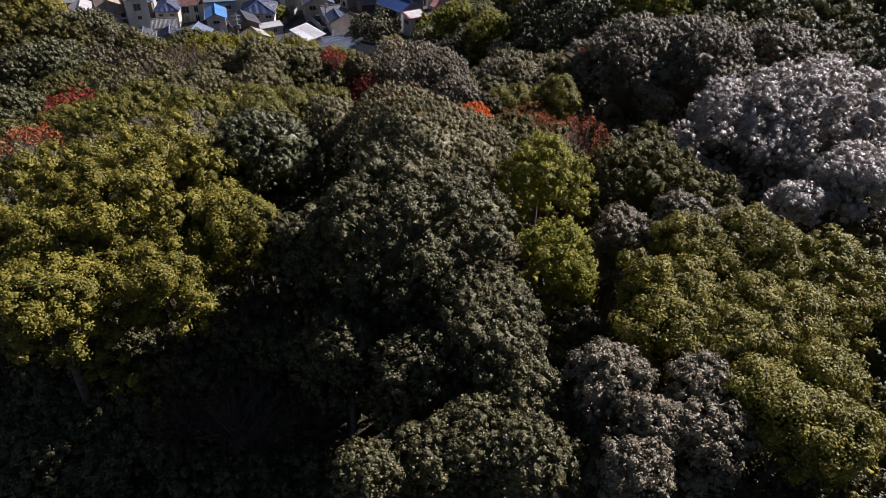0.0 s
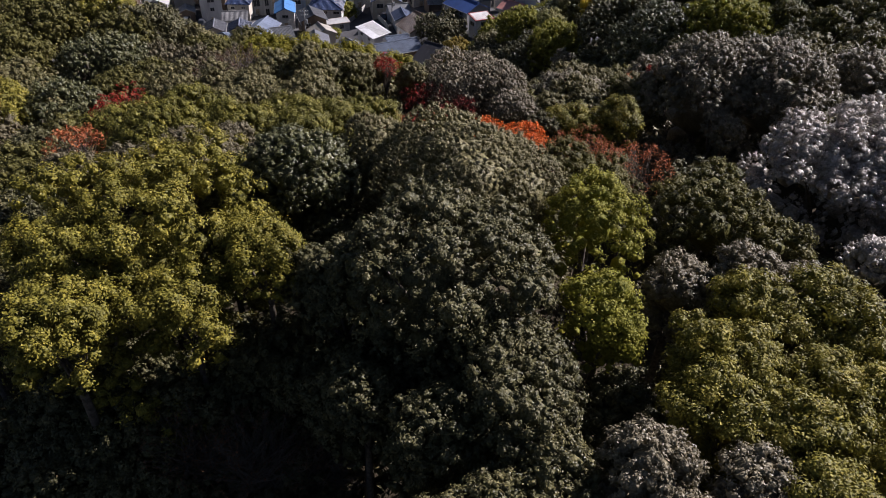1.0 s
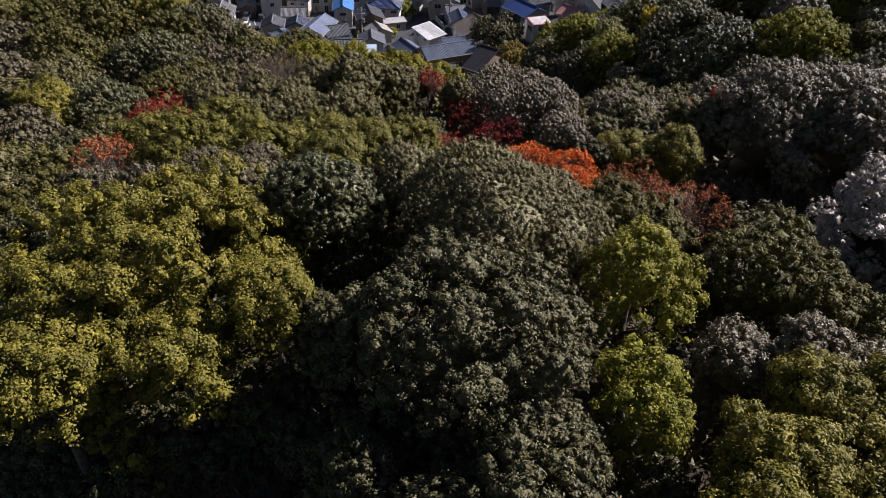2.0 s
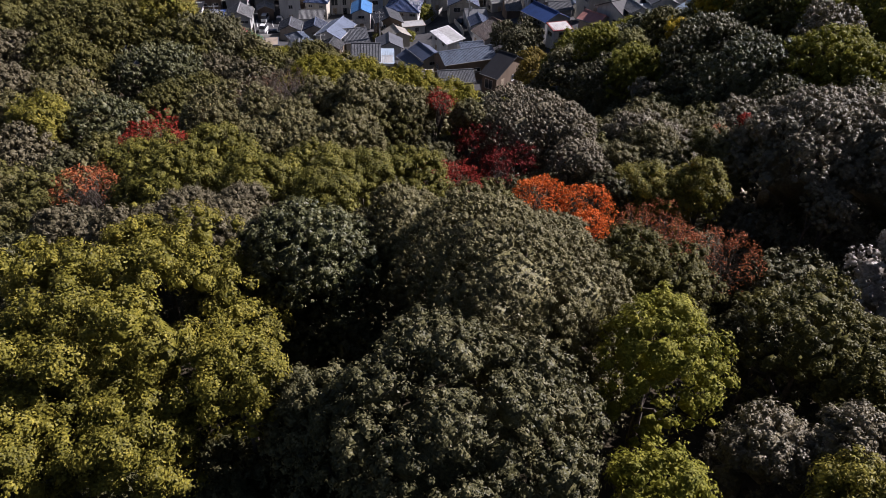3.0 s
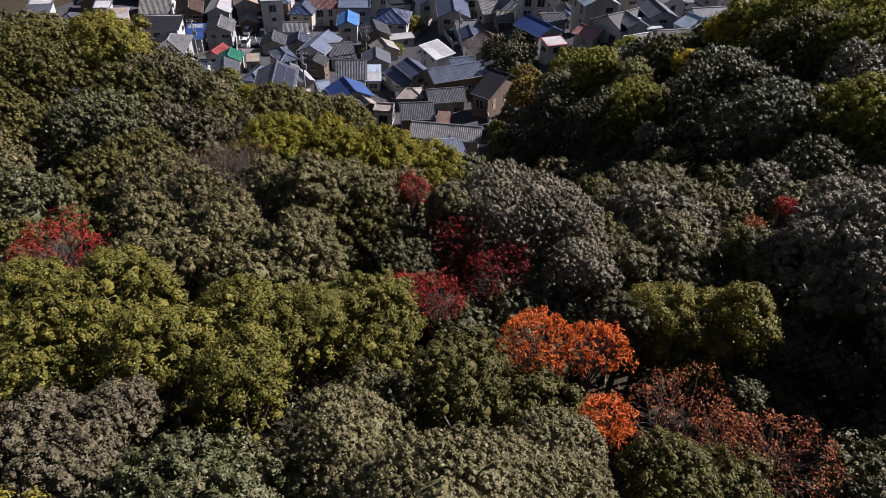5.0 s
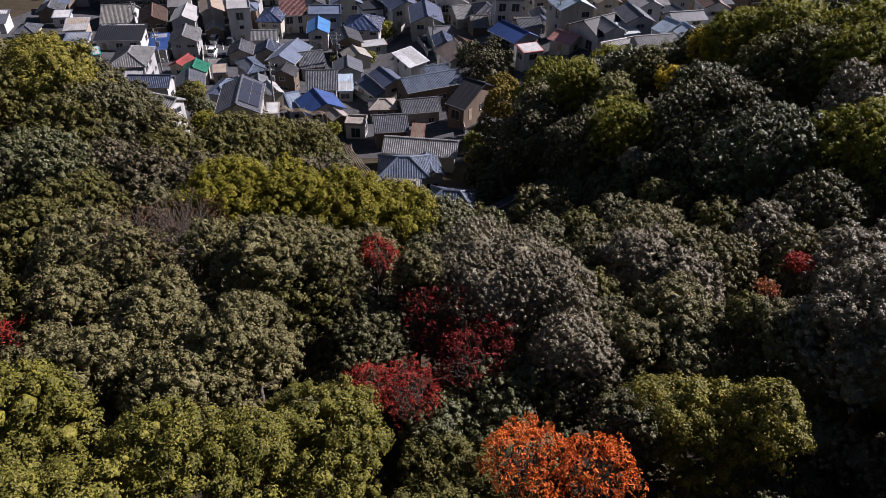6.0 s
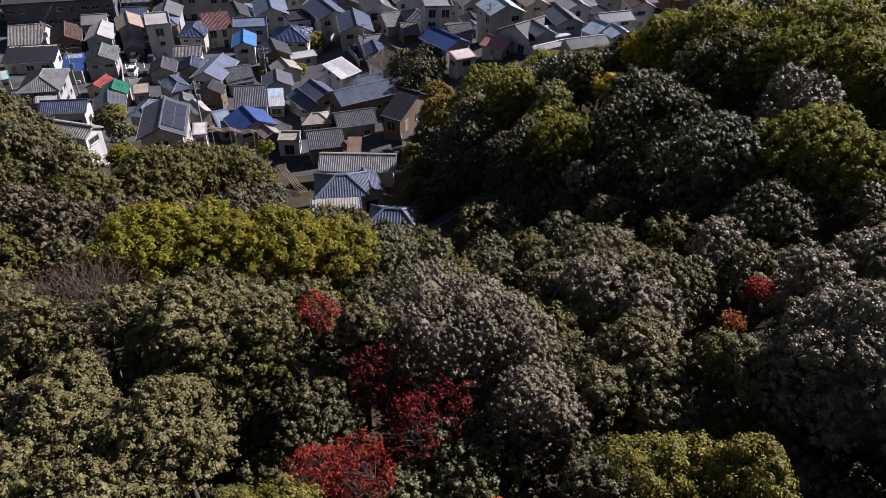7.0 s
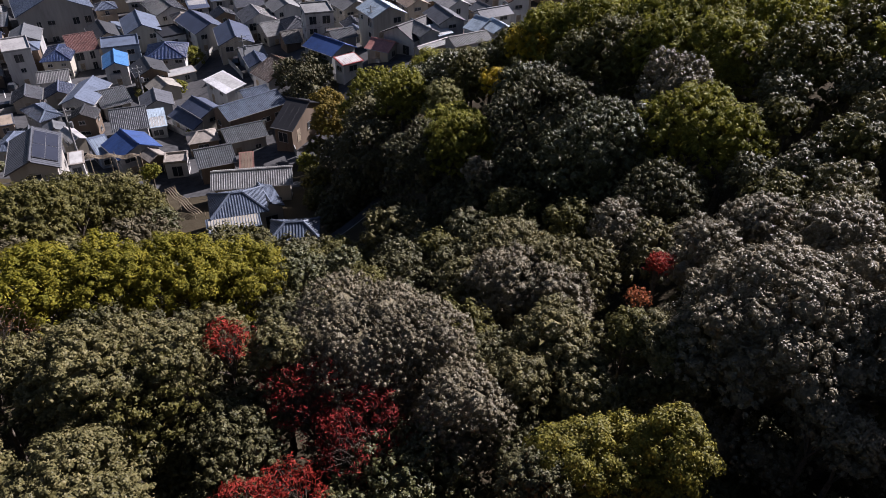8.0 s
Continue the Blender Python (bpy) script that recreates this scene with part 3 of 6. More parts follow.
def build_house(i, x, y, z, w, d, turn, eave, ridge, roof, profile, wall, storeys, solar, simple):
    rng = random.Random(500 + i)
    small = w * d < 22
    kind = "shed" if small and storeys == 1 else "house"
    words = "%s %s with %s walls and %s roof" % (
        {1: "low", 2: "two-storey", 3: "three-storey"}[storeys], "outbuilding" if kind == "shed" else "house", WALL_WORDS[wall], WORDS[roof])
    root = tagged(new(kind), words, "building")
    root.matrix_world = pose(x, y, z, 0, 0, turn)
    over = 0.12 if ridge == "f" else (0.25 if small else 0.42)
    hw, hd = w / 2 - over, d / 2 - over
    W, D = w / 2, d / 2
    wm, rm = wall_material(wall), roof_material(roof, profile)
    rise = {"a": 0.46 * D, "p": 0.46 * W, "h": 0.45 * min(W, D), "s": 0.18 * d, "f": 0.0}[ridge]
    foot = -2.2
    # walls
    base = box(-hw, hw, -hd, hd, foot, eave)
    faces = [list(q) for q in BOX_F]
    if ridge == "a":
        k = rise * hd / D
        base += [(-hw, 0, eave + rise - 0.15), (hw, 0, eave + rise - 0.15)]
        faces += [(4, 7, 8), (5, 9, 6)]
    elif ridge == "p":
        base += [(0, -hd, eave + rise - 0.15), (0, hd, eave + rise - 0.15)]
        faces += [(4, 5, 8), (6, 7, 9)]
    elif ridge == "s":
        base[6], base[7] = (hw, hd, eave + rise * 0.9), (-hw, hd, eave + rise * 0.9)
    part("wall", base, faces, wm, root)
    # roof
    r = eave - 0.05
    if ridge == "a":
        rf = (slope((-W, -D, r), (W, -D, r), (W, 0, r + rise), (-W, 0, r + rise), profile), slope((W, D, r), (-W, D, r), (-W, 0, r + rise), (W, 0, r + rise), profile))
        caps = [((-W, 0, r + rise), (W, 0, r + rise))]
    elif ridge == "p":
        rf = (slope((W, -D, r), (W, D, r), (0, D, r + rise), (0, -D, r + rise), profile), slope((-W, D, r), (-W, -D, r), (0, -D, r + rise), (0, D, r + rise), profile))
        caps = [((0, -D, r + rise), (0, D, r + rise))]
    elif ridge == "h":
        if W >= D:
            a, b = (-(W - D) - 0.3, 0, r + rise), (W - D + 0.3, 0, r + rise)
        else:
            a, b = (0, -(D - W) - 0.3, r + rise), (0, D - W + 0.3, r + rise)
        c = [(-W, -D, r), (W, -D, r), (W, D, r), (-W, D, r)]
        if W >= D:
            rf = (slope(c[0], c[1], b, a, profile), slope(c[1], c[2], b, b, profile), slope(c[2], c[3], a, b, profile), slope(c[3], c[0], a, a, profile))
            caps = [(a, b), (c[0], a), (c[3], a), (c[1], b), (c[2], b)]
        else:
            rf = (slope(c[0], c[1], a, a, profile), slope(c[1], c[2], b, a, profile), slope(c[2], c[3], b, b, profile), slope(c[3], c[0], a, b, profile))
            caps = [(a, b), (c[0], a), (c[1], a), (c[2], b), (c[3], b)]
    elif ridge == "s":
        rf = (slope((-W, -D, r), (W, -D, r), (W, D, r + rise), (-W, D, r + rise), profile),)
        caps = []
    else:
        rim = 0.16
        rf = ((box(-W, W, -D, D, eave + 0.004, eave + 0.06), BOX_F), (box(-W, W, -D, -D + rim, eave + 0.06, eave + 0.38), BOX_F), (box(-W, W, D - rim, D, eave + 0.06, eave + 0.38), BOX_F),
                    (box(-W, -W + rim, -D + rim, D - rim, eave + 0.06, eave + 0.38), BOX_F), (box(W - rim, W, -D + rim, D - rim, eave + 0.06, eave + 0.38), BOX_F))
        caps = []
    for k, piece in enumerate(rf):
        top = part("parapet" if ridge == "f" and k else "roof", *piece, rm, root)
    for a, b in caps:
        ridge_cap(a, b, rm, root)
    if solar:
        # three rows of panels on the sunny slope
        tilt = math.degrees(math.atan2(rise, W))
        face = pose(W / 2, 0, r + rise / 2 + 0.12, 0, tilt, 0)
        run = math.hypot(W, rise) * 0.86
        for k in range(2):
            y0 = -D * 0.74 + k * D * 0.76
            for j in range(2):
                x0 = -run / 2 + j * run / 2
                pn = part("solar_panel", box(x0 + 0.02, x0 + run / 2 - 0.02, y0, y0 + D * 0.74, 0.0, 0.05), BOX_F, PANEL, root, "dark solar panel", at=face)
                part("panel_frame", box(x0, x0 + run / 2, y0 - 0.02, y0 + D * 0.74 + 0.02, -0.03, 0.03), BOX_F, ALU, pn)
    # gutters
    if ridge in "aps" and not small:
        gut = [((-W, -D - 0.06, r - 0.05), (W, -D - 0.06, r - 0.05))] if ridge in "as" else [((W + 0.06, -D, r - 0.05), (W + 0.06, D, r - 0.05)), ((-W - 0.06, -D, r - 0.05), (-W - 0.06, D, r - 0.05))]
        for a, b in gut:
            part("gutter", *rod(a, b, 0.06, 6), ALU, root)
    # windows and doors
    level = eave / storeys
    for s in range(storeys):
        for side, length in ((0, 2 * hw), (1, 2 * hd), (2, 2 * hd))[:1 if simple else 3]:
            n = max(1, int(length / 2.6))
            for k in range(n):
                if rng.random() < (0.12 if side == 0 else 0.4):
                    continue
                u = -length / 2 + length * (k + 0.5) / n + rng.uniform(-0.15, 0.15)
                if s == 0 and side == 0 and k == 0 and not small:
                    dz = joined((box(-0.45, 0.45, -0.05, 0.02, 0.02, 2.02), BOX_F), (box(0.3, 0.36, -0.11, -0.05, 0.95, 1.1), BOX_F))
                    part("door", *dz, WOOD, root, at=pose(u, -hd, 0))
                    continue
                ww = min(rng.choice((1.0, 1.5, 1.65)), length / n * 0.75)
                hh = rng.choice((0.9, 1.1, 1.1, 1.7)) if level > 2.3 else 0.7
                window(root, side, u, s * level + (0.85 if hh < 1.5 else 0.3), ww, hh, hw, hd, hh > 1.5 or simple)
    # balcony
    if storeys >= 2 and not small and rng.random() < 0.45:
        bw = hw * rng.uniform(0.8, 1.6)
        bx = rng.uniform(-hw + bw / 2, hw - bw / 2)
        y0 = -hd - 0.95
        deck = part("balcony", *joined((box(bx - bw / 2, bx + bw / 2, y0, -hd, level - 0.05, level + 0.08), BOX_F), (box(bx - bw / 2, bx + bw / 2, y0, y0 + 0.07, level + 0.08, level + 0.95), BOX_F),
                                       (box(bx - bw / 2, bx - bw / 2 + 0.07, y0 + 0.07, -hd, level + 0.08, level + 0.95), BOX_F), (box(bx + bw / 2 - 0.07, bx + bw / 2, y0 + 0.07, -hd, level + 0.08, level + 0.95), BOX_F)), wm, root)
        part("handrail", box(bx - bw / 2 - 0.03, bx + bw / 2 + 0.03, y0 - 0.03, y0 + 0.1, level + 0.955, level + 1.02), BOX_F, ALU, deck)
    if not small and rng.random() < 0.6:
        ax = rng.uniform(-hw * 0.7, hw * 0.7)
        part("air_conditioner", box(ax - 0.4, ax + 0.4, -hd - 0.42, -hd - 0.08, 0.1, 0.75), BOX_F, wall_material("white"), root)
    return root


# ---- houses, by place ----
house(-100.6, 166.7, -7.2, 7.6, 11.7, 21, 2.7, "a", "oldtile", "tile", "white", 1)
house(-90.1, 149.7, -4.8, 9.9, 6.9, 16, 2.7, "s", "black", "metal", "white", 1)
house(-85.9, 134.3, -1.9, 1.6, 3.1, 35, 2.2, "s", "teal", "metal", "cream", 1)
house(-90.7, 164.4, -7.1, 6.3, 10.0, 27, 4.3, "p", "brown", "tile", "brownwall", 2)
house(-83.7, 166.5, -7.3, 5.9, 9.5, 18, 4.6, "p", "lightgray", "plain", "gray", 2)
house(-79.8, 172.1, -7.7, 5.6, 9.0, 28, 5.6, "p", "tan", "plain", "concrete", 2)
house(-70.5, 167.0, -7.2, 5.2, 8.5, 25, 7.9, "f", "lightgray", "plain", "white", 3)
house(-75.6, 150.2, -5.8, 6.1, 7.1, 19, 4.5, "p", "gray", "tile", "graywall", 2)
house(-79.4, 146.0, -4.6, 3.9, 6.5, 20, 2.8, "s", "blue", "metal", "graywall", 1)
house(-68.3, 134.7, -3.0, 3.7, 4.7, -4, 2.7, "p", "red", "metal", "cream", 1)
house(-64.4, 131.9, -2.9, 4.9, 4.4, 16, 2.9, "p", "green", "metal", "cream", 1)
house(-71.5, 123.8, 0.3, 6.6, 9.1, 17, 4.3, "h", "gray", "tile", "graywall", 2)
house(-43.3, 83.9, 13.7, 6.7, 3.1, -10, 4.0, "a", "lighttile", "tile", "white", 2)
house(-60.6, 111.0, 3.3, 6.6, 4.6, 13, 3.3, "a", "slateblue", "tile", "white", 1)
house(-51.8, 117.4, 0.9, 3.7, 6.1, -2, 2.9, "h", "bluegray", "metal", "graywall", 1)
house(-38.6, 96.0, 8.6, 5.6, 9.1, 17, 4.3, "p", "slate", "metal", "concrete", 2, solar=True)
house(-64.2, 171.3, -7.3, 6.1, 9.0, 8, 4.5, "h", "navy", "tile", "cream", 2)
house(-61.7, 177.6, -7.8, 6.3, 10.0, 26, 4.8, "a", "redbrown", "tile", "white", 2)
house(-59.3, 186.5, -8.0, 6.7, 10.5, 26, 4.5, "p", "darkgray", "plain", "tan", 2)
house(-52.9, 176.2, -7.5, 7.8, 6.9, 17, 5.2, "f", "bluegray", "metal", "bluewall", 2)
house(-51.6, 189.1, -7.7, 8.2, 11.9, 20, 5.0, "p", "bluegray", "plain", "cream", 2)
house(-44.1, 184.3, -7.3, 5.4, 7.7, 30, 4.5, "f", "black", "plain", "white", 2)
house(-41.9, 170.9, -6.7, 8.7, 9.1, 6, 4.1, "h", "navy", "tile", "white", 2)
house(-51.1, 165.3, -6.7, 5.1, 8.2, 16, 4.3, "p", "skyblue", "plain", "white", 2)
house(-43.1, 159.9, -6.3, 6.6, 7.3, 24, 4.1, "p", "darkgray", "plain", "brownwall", 2)
house(-39.5, 154.6, -6.3, 5.8, 5.4, 32, 2.6, "p", "beige", "plain", "beige", 1)
house(-50.3, 144.1, -4.7, 6.1, 9.8, -3, 4.3, "p", "bluegray", "plain", "graywall", 2)
house(-54.6, 134.9, -3.7, 4.2, 7.1, 43, 4.0, "h", "bluetile", "tile", "graywall", 2)
house(-46.4, 144.9, -5.5, 5.5, 7.7, 30, 3.8, "a", "darktile", "tile", "cream", 2)
house(-39.1, 130.4, -3.2, 5.8, 8.6, 16, 4.0, "a", "darktile", "tile", "graywall", 2)
house(-35.8, 133.6, -3.7, 3.0, 5.5, 16, 2.6, "s", "paleblue", "metal", "graywall", 1)
house(-35.6, 118.2, -1.9, 6.8, 6.4, 37, 4.0, "p", "blue", "plain", "graywall", 2)
house(-32.3, 115.9, -1.3, 3.2, 4.3, 42, 3.1, "p", "beigegray", "plain", "brownwall", 1)
house(-28.4, 114.3, -0.8, 3.3, 3.2, 7, 2.5, "f", "beigegray", "plain", "white", 1)
house(-45.3, 122.0, -1.6, 2.6, 5.1, 40, 3.8, "p", "lightgray", "plain", "beige", 2)
house(-47.3, 133.3, -3.4, 4.7, 3.9, 4, 3.8, "p", "darkgray", "tile", "brownwall", 2)
house(-40.3, 119.1, -1.2, 2.8, 5.3, 32, 2.6, "s", "bluegray", "metal", "bluewall", 1)
house(-30.0, 133.6, -3.8, 8.0, 4.5, -48, 2.8, "a", "slateblue", "plain", "white", 1)
house(-27.8, 134.1, -3.8, 6.8, 4.9, -50, 4.5, "a", "slateblue", "plain", "cream", 2)
house(-25.9, 146.0, -4.2, 8.6, 4.4, -53, 4.3, "s", "white", "plain", "white", 2)
house(-15.8, 152.2, -3.2, 6.6, 10.5, -53, 3.1, "a", "brown", "tile", "white", 1)
house(-28.0, 174.7, -5.6, 7.6, 11.8, 14, 5.0, "p", "slateblue", "plain", "cream", 2)
house(-36.8, 185.5, -6.5, 8.1, 12.3, 32, 5.0, "p", "slateblue", "plain", "white", 2)
house(-24.1, 186.2, -4.9, 7.8, 8.0, 21, 4.8, "p", "lightgray", "tile", "white", 2)
house(-20.4, 179.7, -4.3, 4.9, 8.1, 27, 3.1, "a", "lighttile", "tile", "graywall", 1)
house(-14.4, 179.1, -2.9, 6.4, 7.1, 19, 3.3, "h", "slate", "tile", "white", 1)
house(-15.3, 171.1, -3.0, 4.1, 6.7, 18, 2.9, "a", "oldtile", "tile", "brownwall", 1)
house(-5.9, 146.8, 2.6, 8.0, 6.6, -46, 4.0, "a", "blue", "plain", "graywall", 2)
house(-9.0, 169.0, -0.7, 6.1, 7.4, 12, 7.5, "f", "gray", "plain", "white", 3)
house(-3.9, 158.1, 2.1, 5.4, 4.9, 26, 2.8, "a", "darktile", "tile", "graywall", 1)
house(-2.4, 137.8, 4.9, 4.4, 3.2, 32, 2.4, "s", "red", "metal", "white", 1)
house(3.9, 141.2, 6.1, 5.0, 5.1, -33, 2.4, "a", "pink", "metal", "cream", 1)
house(-19.6, 131.9, -1.4, 11.3, 6.2, 36, 3.3, "a", "bluetile", "tile", "brownwall", 1)
house(-19.8, 139.6, -2.3, 5.2, 3.8, 31, 3.3, "a", "bluetile", "tile", "white", 1)
house(-18.9, 131.1, -3.1, 3.4, 3.3, 18, 3.1, "s", "white", "plain", "white", 1)
house(-20.0, 124.1, -2.5, 6.8, 5.7, 24, 3.3, "a", "darktile", "tile", "cream", 1)
house(-22.5, 112.6, -0.2, 5.5, 6.2, 19, 3.1, "a", "darktile", "tile", "brownwall", 1)
house(-17.4, 109.5, 0.8, 2.1, 4.4, 6, 2.3, "s", "rust", "metal", "brownwall", 1)
house(-14.5, 96.4, 4.5, 9.8, 4.8, 4, 3.9, "a", "lighttile", "tile", "cream", 1)
house(-14.7, 86.2, 7.9, 6.1, 5.4, 12, 3.3, "h", "bluetile", "tile", "cream", 1)
house(-12.2, 89.3, 6.6, 3.1, 4.8, 22, 3.1, "p", "bluetile", "tile", "cream", 1)
house(-14.7, 82.6, 8.6, 5.6, 2.2, 13, 2.2, "s", "bluetile", "tile", "cream", 1)
house(-7.6, 75.7, 11.6, 4.7, 3.6, 1, 2.9, "h", "bluetile", "tile", "graywall", 1)
house(-10.3, 122.3, 1.7, 11.2, 3.9, 62, 2.8, "p", "black", "plain", "brownwall", 1)
house(4.3, 156.6, 4.9, 7.7, 7.5, 24, 5.2, "p", "paleblue", "plain", "cream", 2)
house(9.3, 143.5, 7.1, 7.9, 8.5, -44, 3.3, "p", "black", "plain", "white", 1)
house(10.7, 141.6, 7.8, 4.3, 6.7, 27, 3.5, "p", "lighttile", "tile", "white", 1)
house(14.0, 141.6, 8.0, 3.4, 4.2, 33, 2.9, "s", "paleblue", "metal", "white", 1)
house(15.4, 145.7, 8.2, 5.6, 7.4, 18, 4.0, "p", "slate", "plain", "gray", 2)
house(12.3, 134.0, 8.3, 8.0, 2.2, 37, 2.9, "a", "lighttile", "tile", "graywall", 1)
house(17.8, 133.0, 9.3, 7.7, 4.0, 25, 3.1, "a", "gray", "tile", "graywall", 1)
house(18.0, 154.4, 7.3, 5.4, 5.9, 23, 4.8, "p", "lightgray", "plain", "white", 2)
house(21.3, 139.1, 9.3, 6.6, 3.3, 39, 3.3, "p", "paleblue", "plain", "white", 1)
house(23.8, 137.0, 9.8, 4.8, 4.4, 21, 3.1, "p", "paleblue", "plain", "gray", 1)
house(24.1, 144.6, 9.3, 6.9, 4.1, 24, 3.8, "a", "slate", "plain", "white", 2)
house(29.3, 150.6, 9.5, 4.9, 5.7, 13, 4.6, "p", "brown", "plain", "white", 2)
house(-76.0, 203.0, -8.4, 17.0, 22.0, 25, 7.6, "p", "bluegray", "metal", "concrete", 2)
house(-101.9, 186.3, -8.4, 24.0, 20.0, 21, 8.3, "f", "darkgray", "plain", "darkwall", 3)
house(11.5, 167.8, 4.1, 5.6, 5.1, 24, 4.1, "p", "tan", "plain", "beige", 2)
house(-18.0, 190.6, -3.9, 7.2, 7.3, 23, 4.8, "p", "gray", "plain", "white", 2)
house(-2.1, 179.3, 0.0, 6.9, 7.2, 29, 4.6, "p", "gray", "plain", "cream", 2)
house(-48.9, 203.3, -7.7, 8.3, 12.6, 29, 4.8, "p", "slate", "tile", "white", 2)
house(-68.8, 119.1, 0.9, 3.6, 2.9, 24, 2.8, "s", "darkgray", "metal", "graywall", 1)
house(-40.4, 109.8, 2.0, 2.1, 3.0, 17, 2.6, "s", "beigegray", "plain", "white", 1)
house(-38.6, 162.5, -6.6, 7.9, 2.7, 32, 2.4, "s", "beigegray", "plain", "gray", 1)

# ---- smaller buildings in the gaps, and the rows beyond ----
gap = random.Random(77)
LOT = (-71.0, 151.0)
for iu in range(-30, 36):
    for iv in range(-18, 30):
        ca, sa = math.cos(radians(20)), math.sin(radians(20))
        u, v = iu * 4.2 + gap.uniform(-0.8, 0.8), iv * 4.2 + gap.uniform(-0.8, 0.8)
        x, y = -40 + u * ca - v * sa, 150 + u * sa + v * ca
        if math.hypot(x - LOT[0], y - LOT[1]) < 8.5 or not -125 < x < 62 or not 104 < y < 250 or y < 104 + max(0.0, (x + 22) * 1.3):
            continue
        free = min(max(abs((x - s[0]) * math.cos(radians(s[5])) + (y - s[1]) * math.sin(radians(s[5]))) - s[3] / 2,
                       abs((y - s[1]) * math.cos(radians(s[5])) - (x - s[0]) * math.sin(radians(s[5]))) - s[4] / 2) for s in HOUSES)
        if free < 1.9 or gap.random() < (0.45 if y > 168 else 0.72) or y < 118:
            continue
        feet = [(math.hypot(x - fx, y - fy), fz) for fx, fy, fz in HOUSE_FEET]
        z = sum(fz / (d * d + 1) for d, fz in feet if d < 40) / max(1e-6, sum(1 / (d * d + 1) for d, fz in feet if d < 40)) if min(feet)[0] < 40 else -8.0
        far = y > 172
        size = min(7.5 if far else 5.5, free * 1.75)
        tall = far and size > 5
        house(x, y, z, size * gap.uniform(0.85, 1.1), size * gap.uniform(0.9, 1.2), 20 + gap.uniform(-5, 5), 4.7 if tall else 2.5, gap.choice("apphs" if size > 3.4 else "sa"),
              gap.choice(("gray", "darktile", "slate", "bluetile", "bluegray", "darktile", "lightgray", "slateblue", "slate", "beigegray")), gap.choice(("tile", "metal", "plain")),
              gap.choice(("white", "graywall", "beige", "brownwall", "graywall", "tan", "brownwall")), 2 if tall else 1, simple=True)
# ---- trees, by place ----
tree("twig", -14.0, 38.8, 36.8, 1.99)
tree("twig", -15.7, 38.4, 36.3, 1.45)
tree("camphor", -8.5, 16.2, 42.4, 3.23)
tree("camphor", -5.0, 15.2, 41.5, 0.94)
tree("camphor", -6.6, 13.6, 40.9, 1.15)
tree("darkoak", -0.3, 14.9, 42.95, 2.75)
tree("darkoak", 1.6, 12.2, 41.2, 1.85)
tree("darkoak", -2.0, 12.6, 39.6, 1.30)
tree("darkoak", 0.1, 11.0, 40.3, 1.10)
tree("darkoak", -1.8, 12.0, 39.9, 0.71)
tree("darkoak", -2.9, 15.0, 41.1, 1.28)
tree("darkoak", -4.1, 15.4, 40.6, 0.71)
tree("grayoak", 0.1, 19.8, 42.75, 3.21)
tree("grayoak", -3.3, 21.9, 41.4, 1.67)
tree("grayoak", 1.2, 23.5, 40.3, 1.19)
tree("glossy", -5.3, 20.0, 41.7, 1.76)
tree("glossy", -6.2, 19.9, 41.5, 0.86)
tree("bright", 4.0, 18.3, 41.8, 1.41)
tree("bright", 3.8, 14.6, 41.1, 0.95)
tree("bright", 4.3, 13.9, 40.4, 0.50)
tree("olive", 8.5, 21.4, 40.5, 2.07)
tree("olive", 9.9, 19.6, 40.1, 1.18)
tree("olive", 4.8, 24.3, 39.0, 1.04)
tree("gray", 6.6, 17.3, 39.9, 1.17)
tree("gray", 8.3, 17.2, 40.6, 0.94)
tree("gray", 9.8, 17.0, 40.2, 0.83)
tree("camphor", 8.8, 13.9, 40.5, 2.60)
tree("camphor", 7.9, 15.4, 40.8, 1.00)
tree("camphor", 9.6, 15.3, 41.0, 1.05)
tree("camphor", 11.2, 14.2, 41.0, 1.90)
tree("camphor", 7.5, 9.3, 41.0, 0.79)
tree("camphor", 7.9, 8.7, 41.1, 0.71)
tree("camphor", 8.6, 8.3, 41.0, 0.85)
tree("camphor", 9.1, 9.7, 41.1, 0.63)
tree("gray", 4.4, 10.0, 40.9, 0.94)
tree("gray", 5.0, 8.7, 40.9, 0.61)
tree("gray", 6.4, 9.7, 41.0, 0.78)
tree("gray", 6.1, 8.6, 40.9, 0.92)
tree("gray", 4.4, 7.6, 40.8, 0.63)
tree("twig", -5.9, 12.5, 36.9, 1.59, spray=1.3)
tree("twig", -4.6, 14.4, 37.0, 1.30, spray=1.3)
tree("twig", -3.1, 12.2, 36.8, 1.21, spray=1.3)
tree("darkoak", -10.8, 13.4, 36.8, 1.88, spray=1.3)
tree("darkoak", -9.8, 11.2, 36.6, 1.93, spray=1.3)
tree("darkoak", -8.1, 12.1, 36.9, 1.71, spray=1.3)
tree("darkoak", -2.1, 13.9, 37.4, 1.24, spray=1.3)
tree("darkoak", -4.6, 10.7, 35.9, 1.41, spray=1.3)
tree("deepcamphor", -15.6, 27.3, 38.2, 1.60)
tree("deepcamphor", -12.2, 26.9, 39.4, 2.07)
tree("deepcamphor", -12.2, 24.2, 39.8, 1.82)
tree("deepcamphor", -8.9, 24.5, 40.2, 1.35)
tree("deepcamphor", -7.7, 26.8, 39.6, 1.52)
tree("deepcamphor", -6.3, 23.8, 40.5, 1.08)
tree("deepcamphor", -6.1, 27.3, 39.2, 0.94)
tree("deepcamphor", -4.7, 28.7, 38.6, 1.68)
tree("graybrown", -9.4, 21.1, 40.8, 1.21)
tree("graybrown", -8.2, 22.3, 40.6, 0.59)
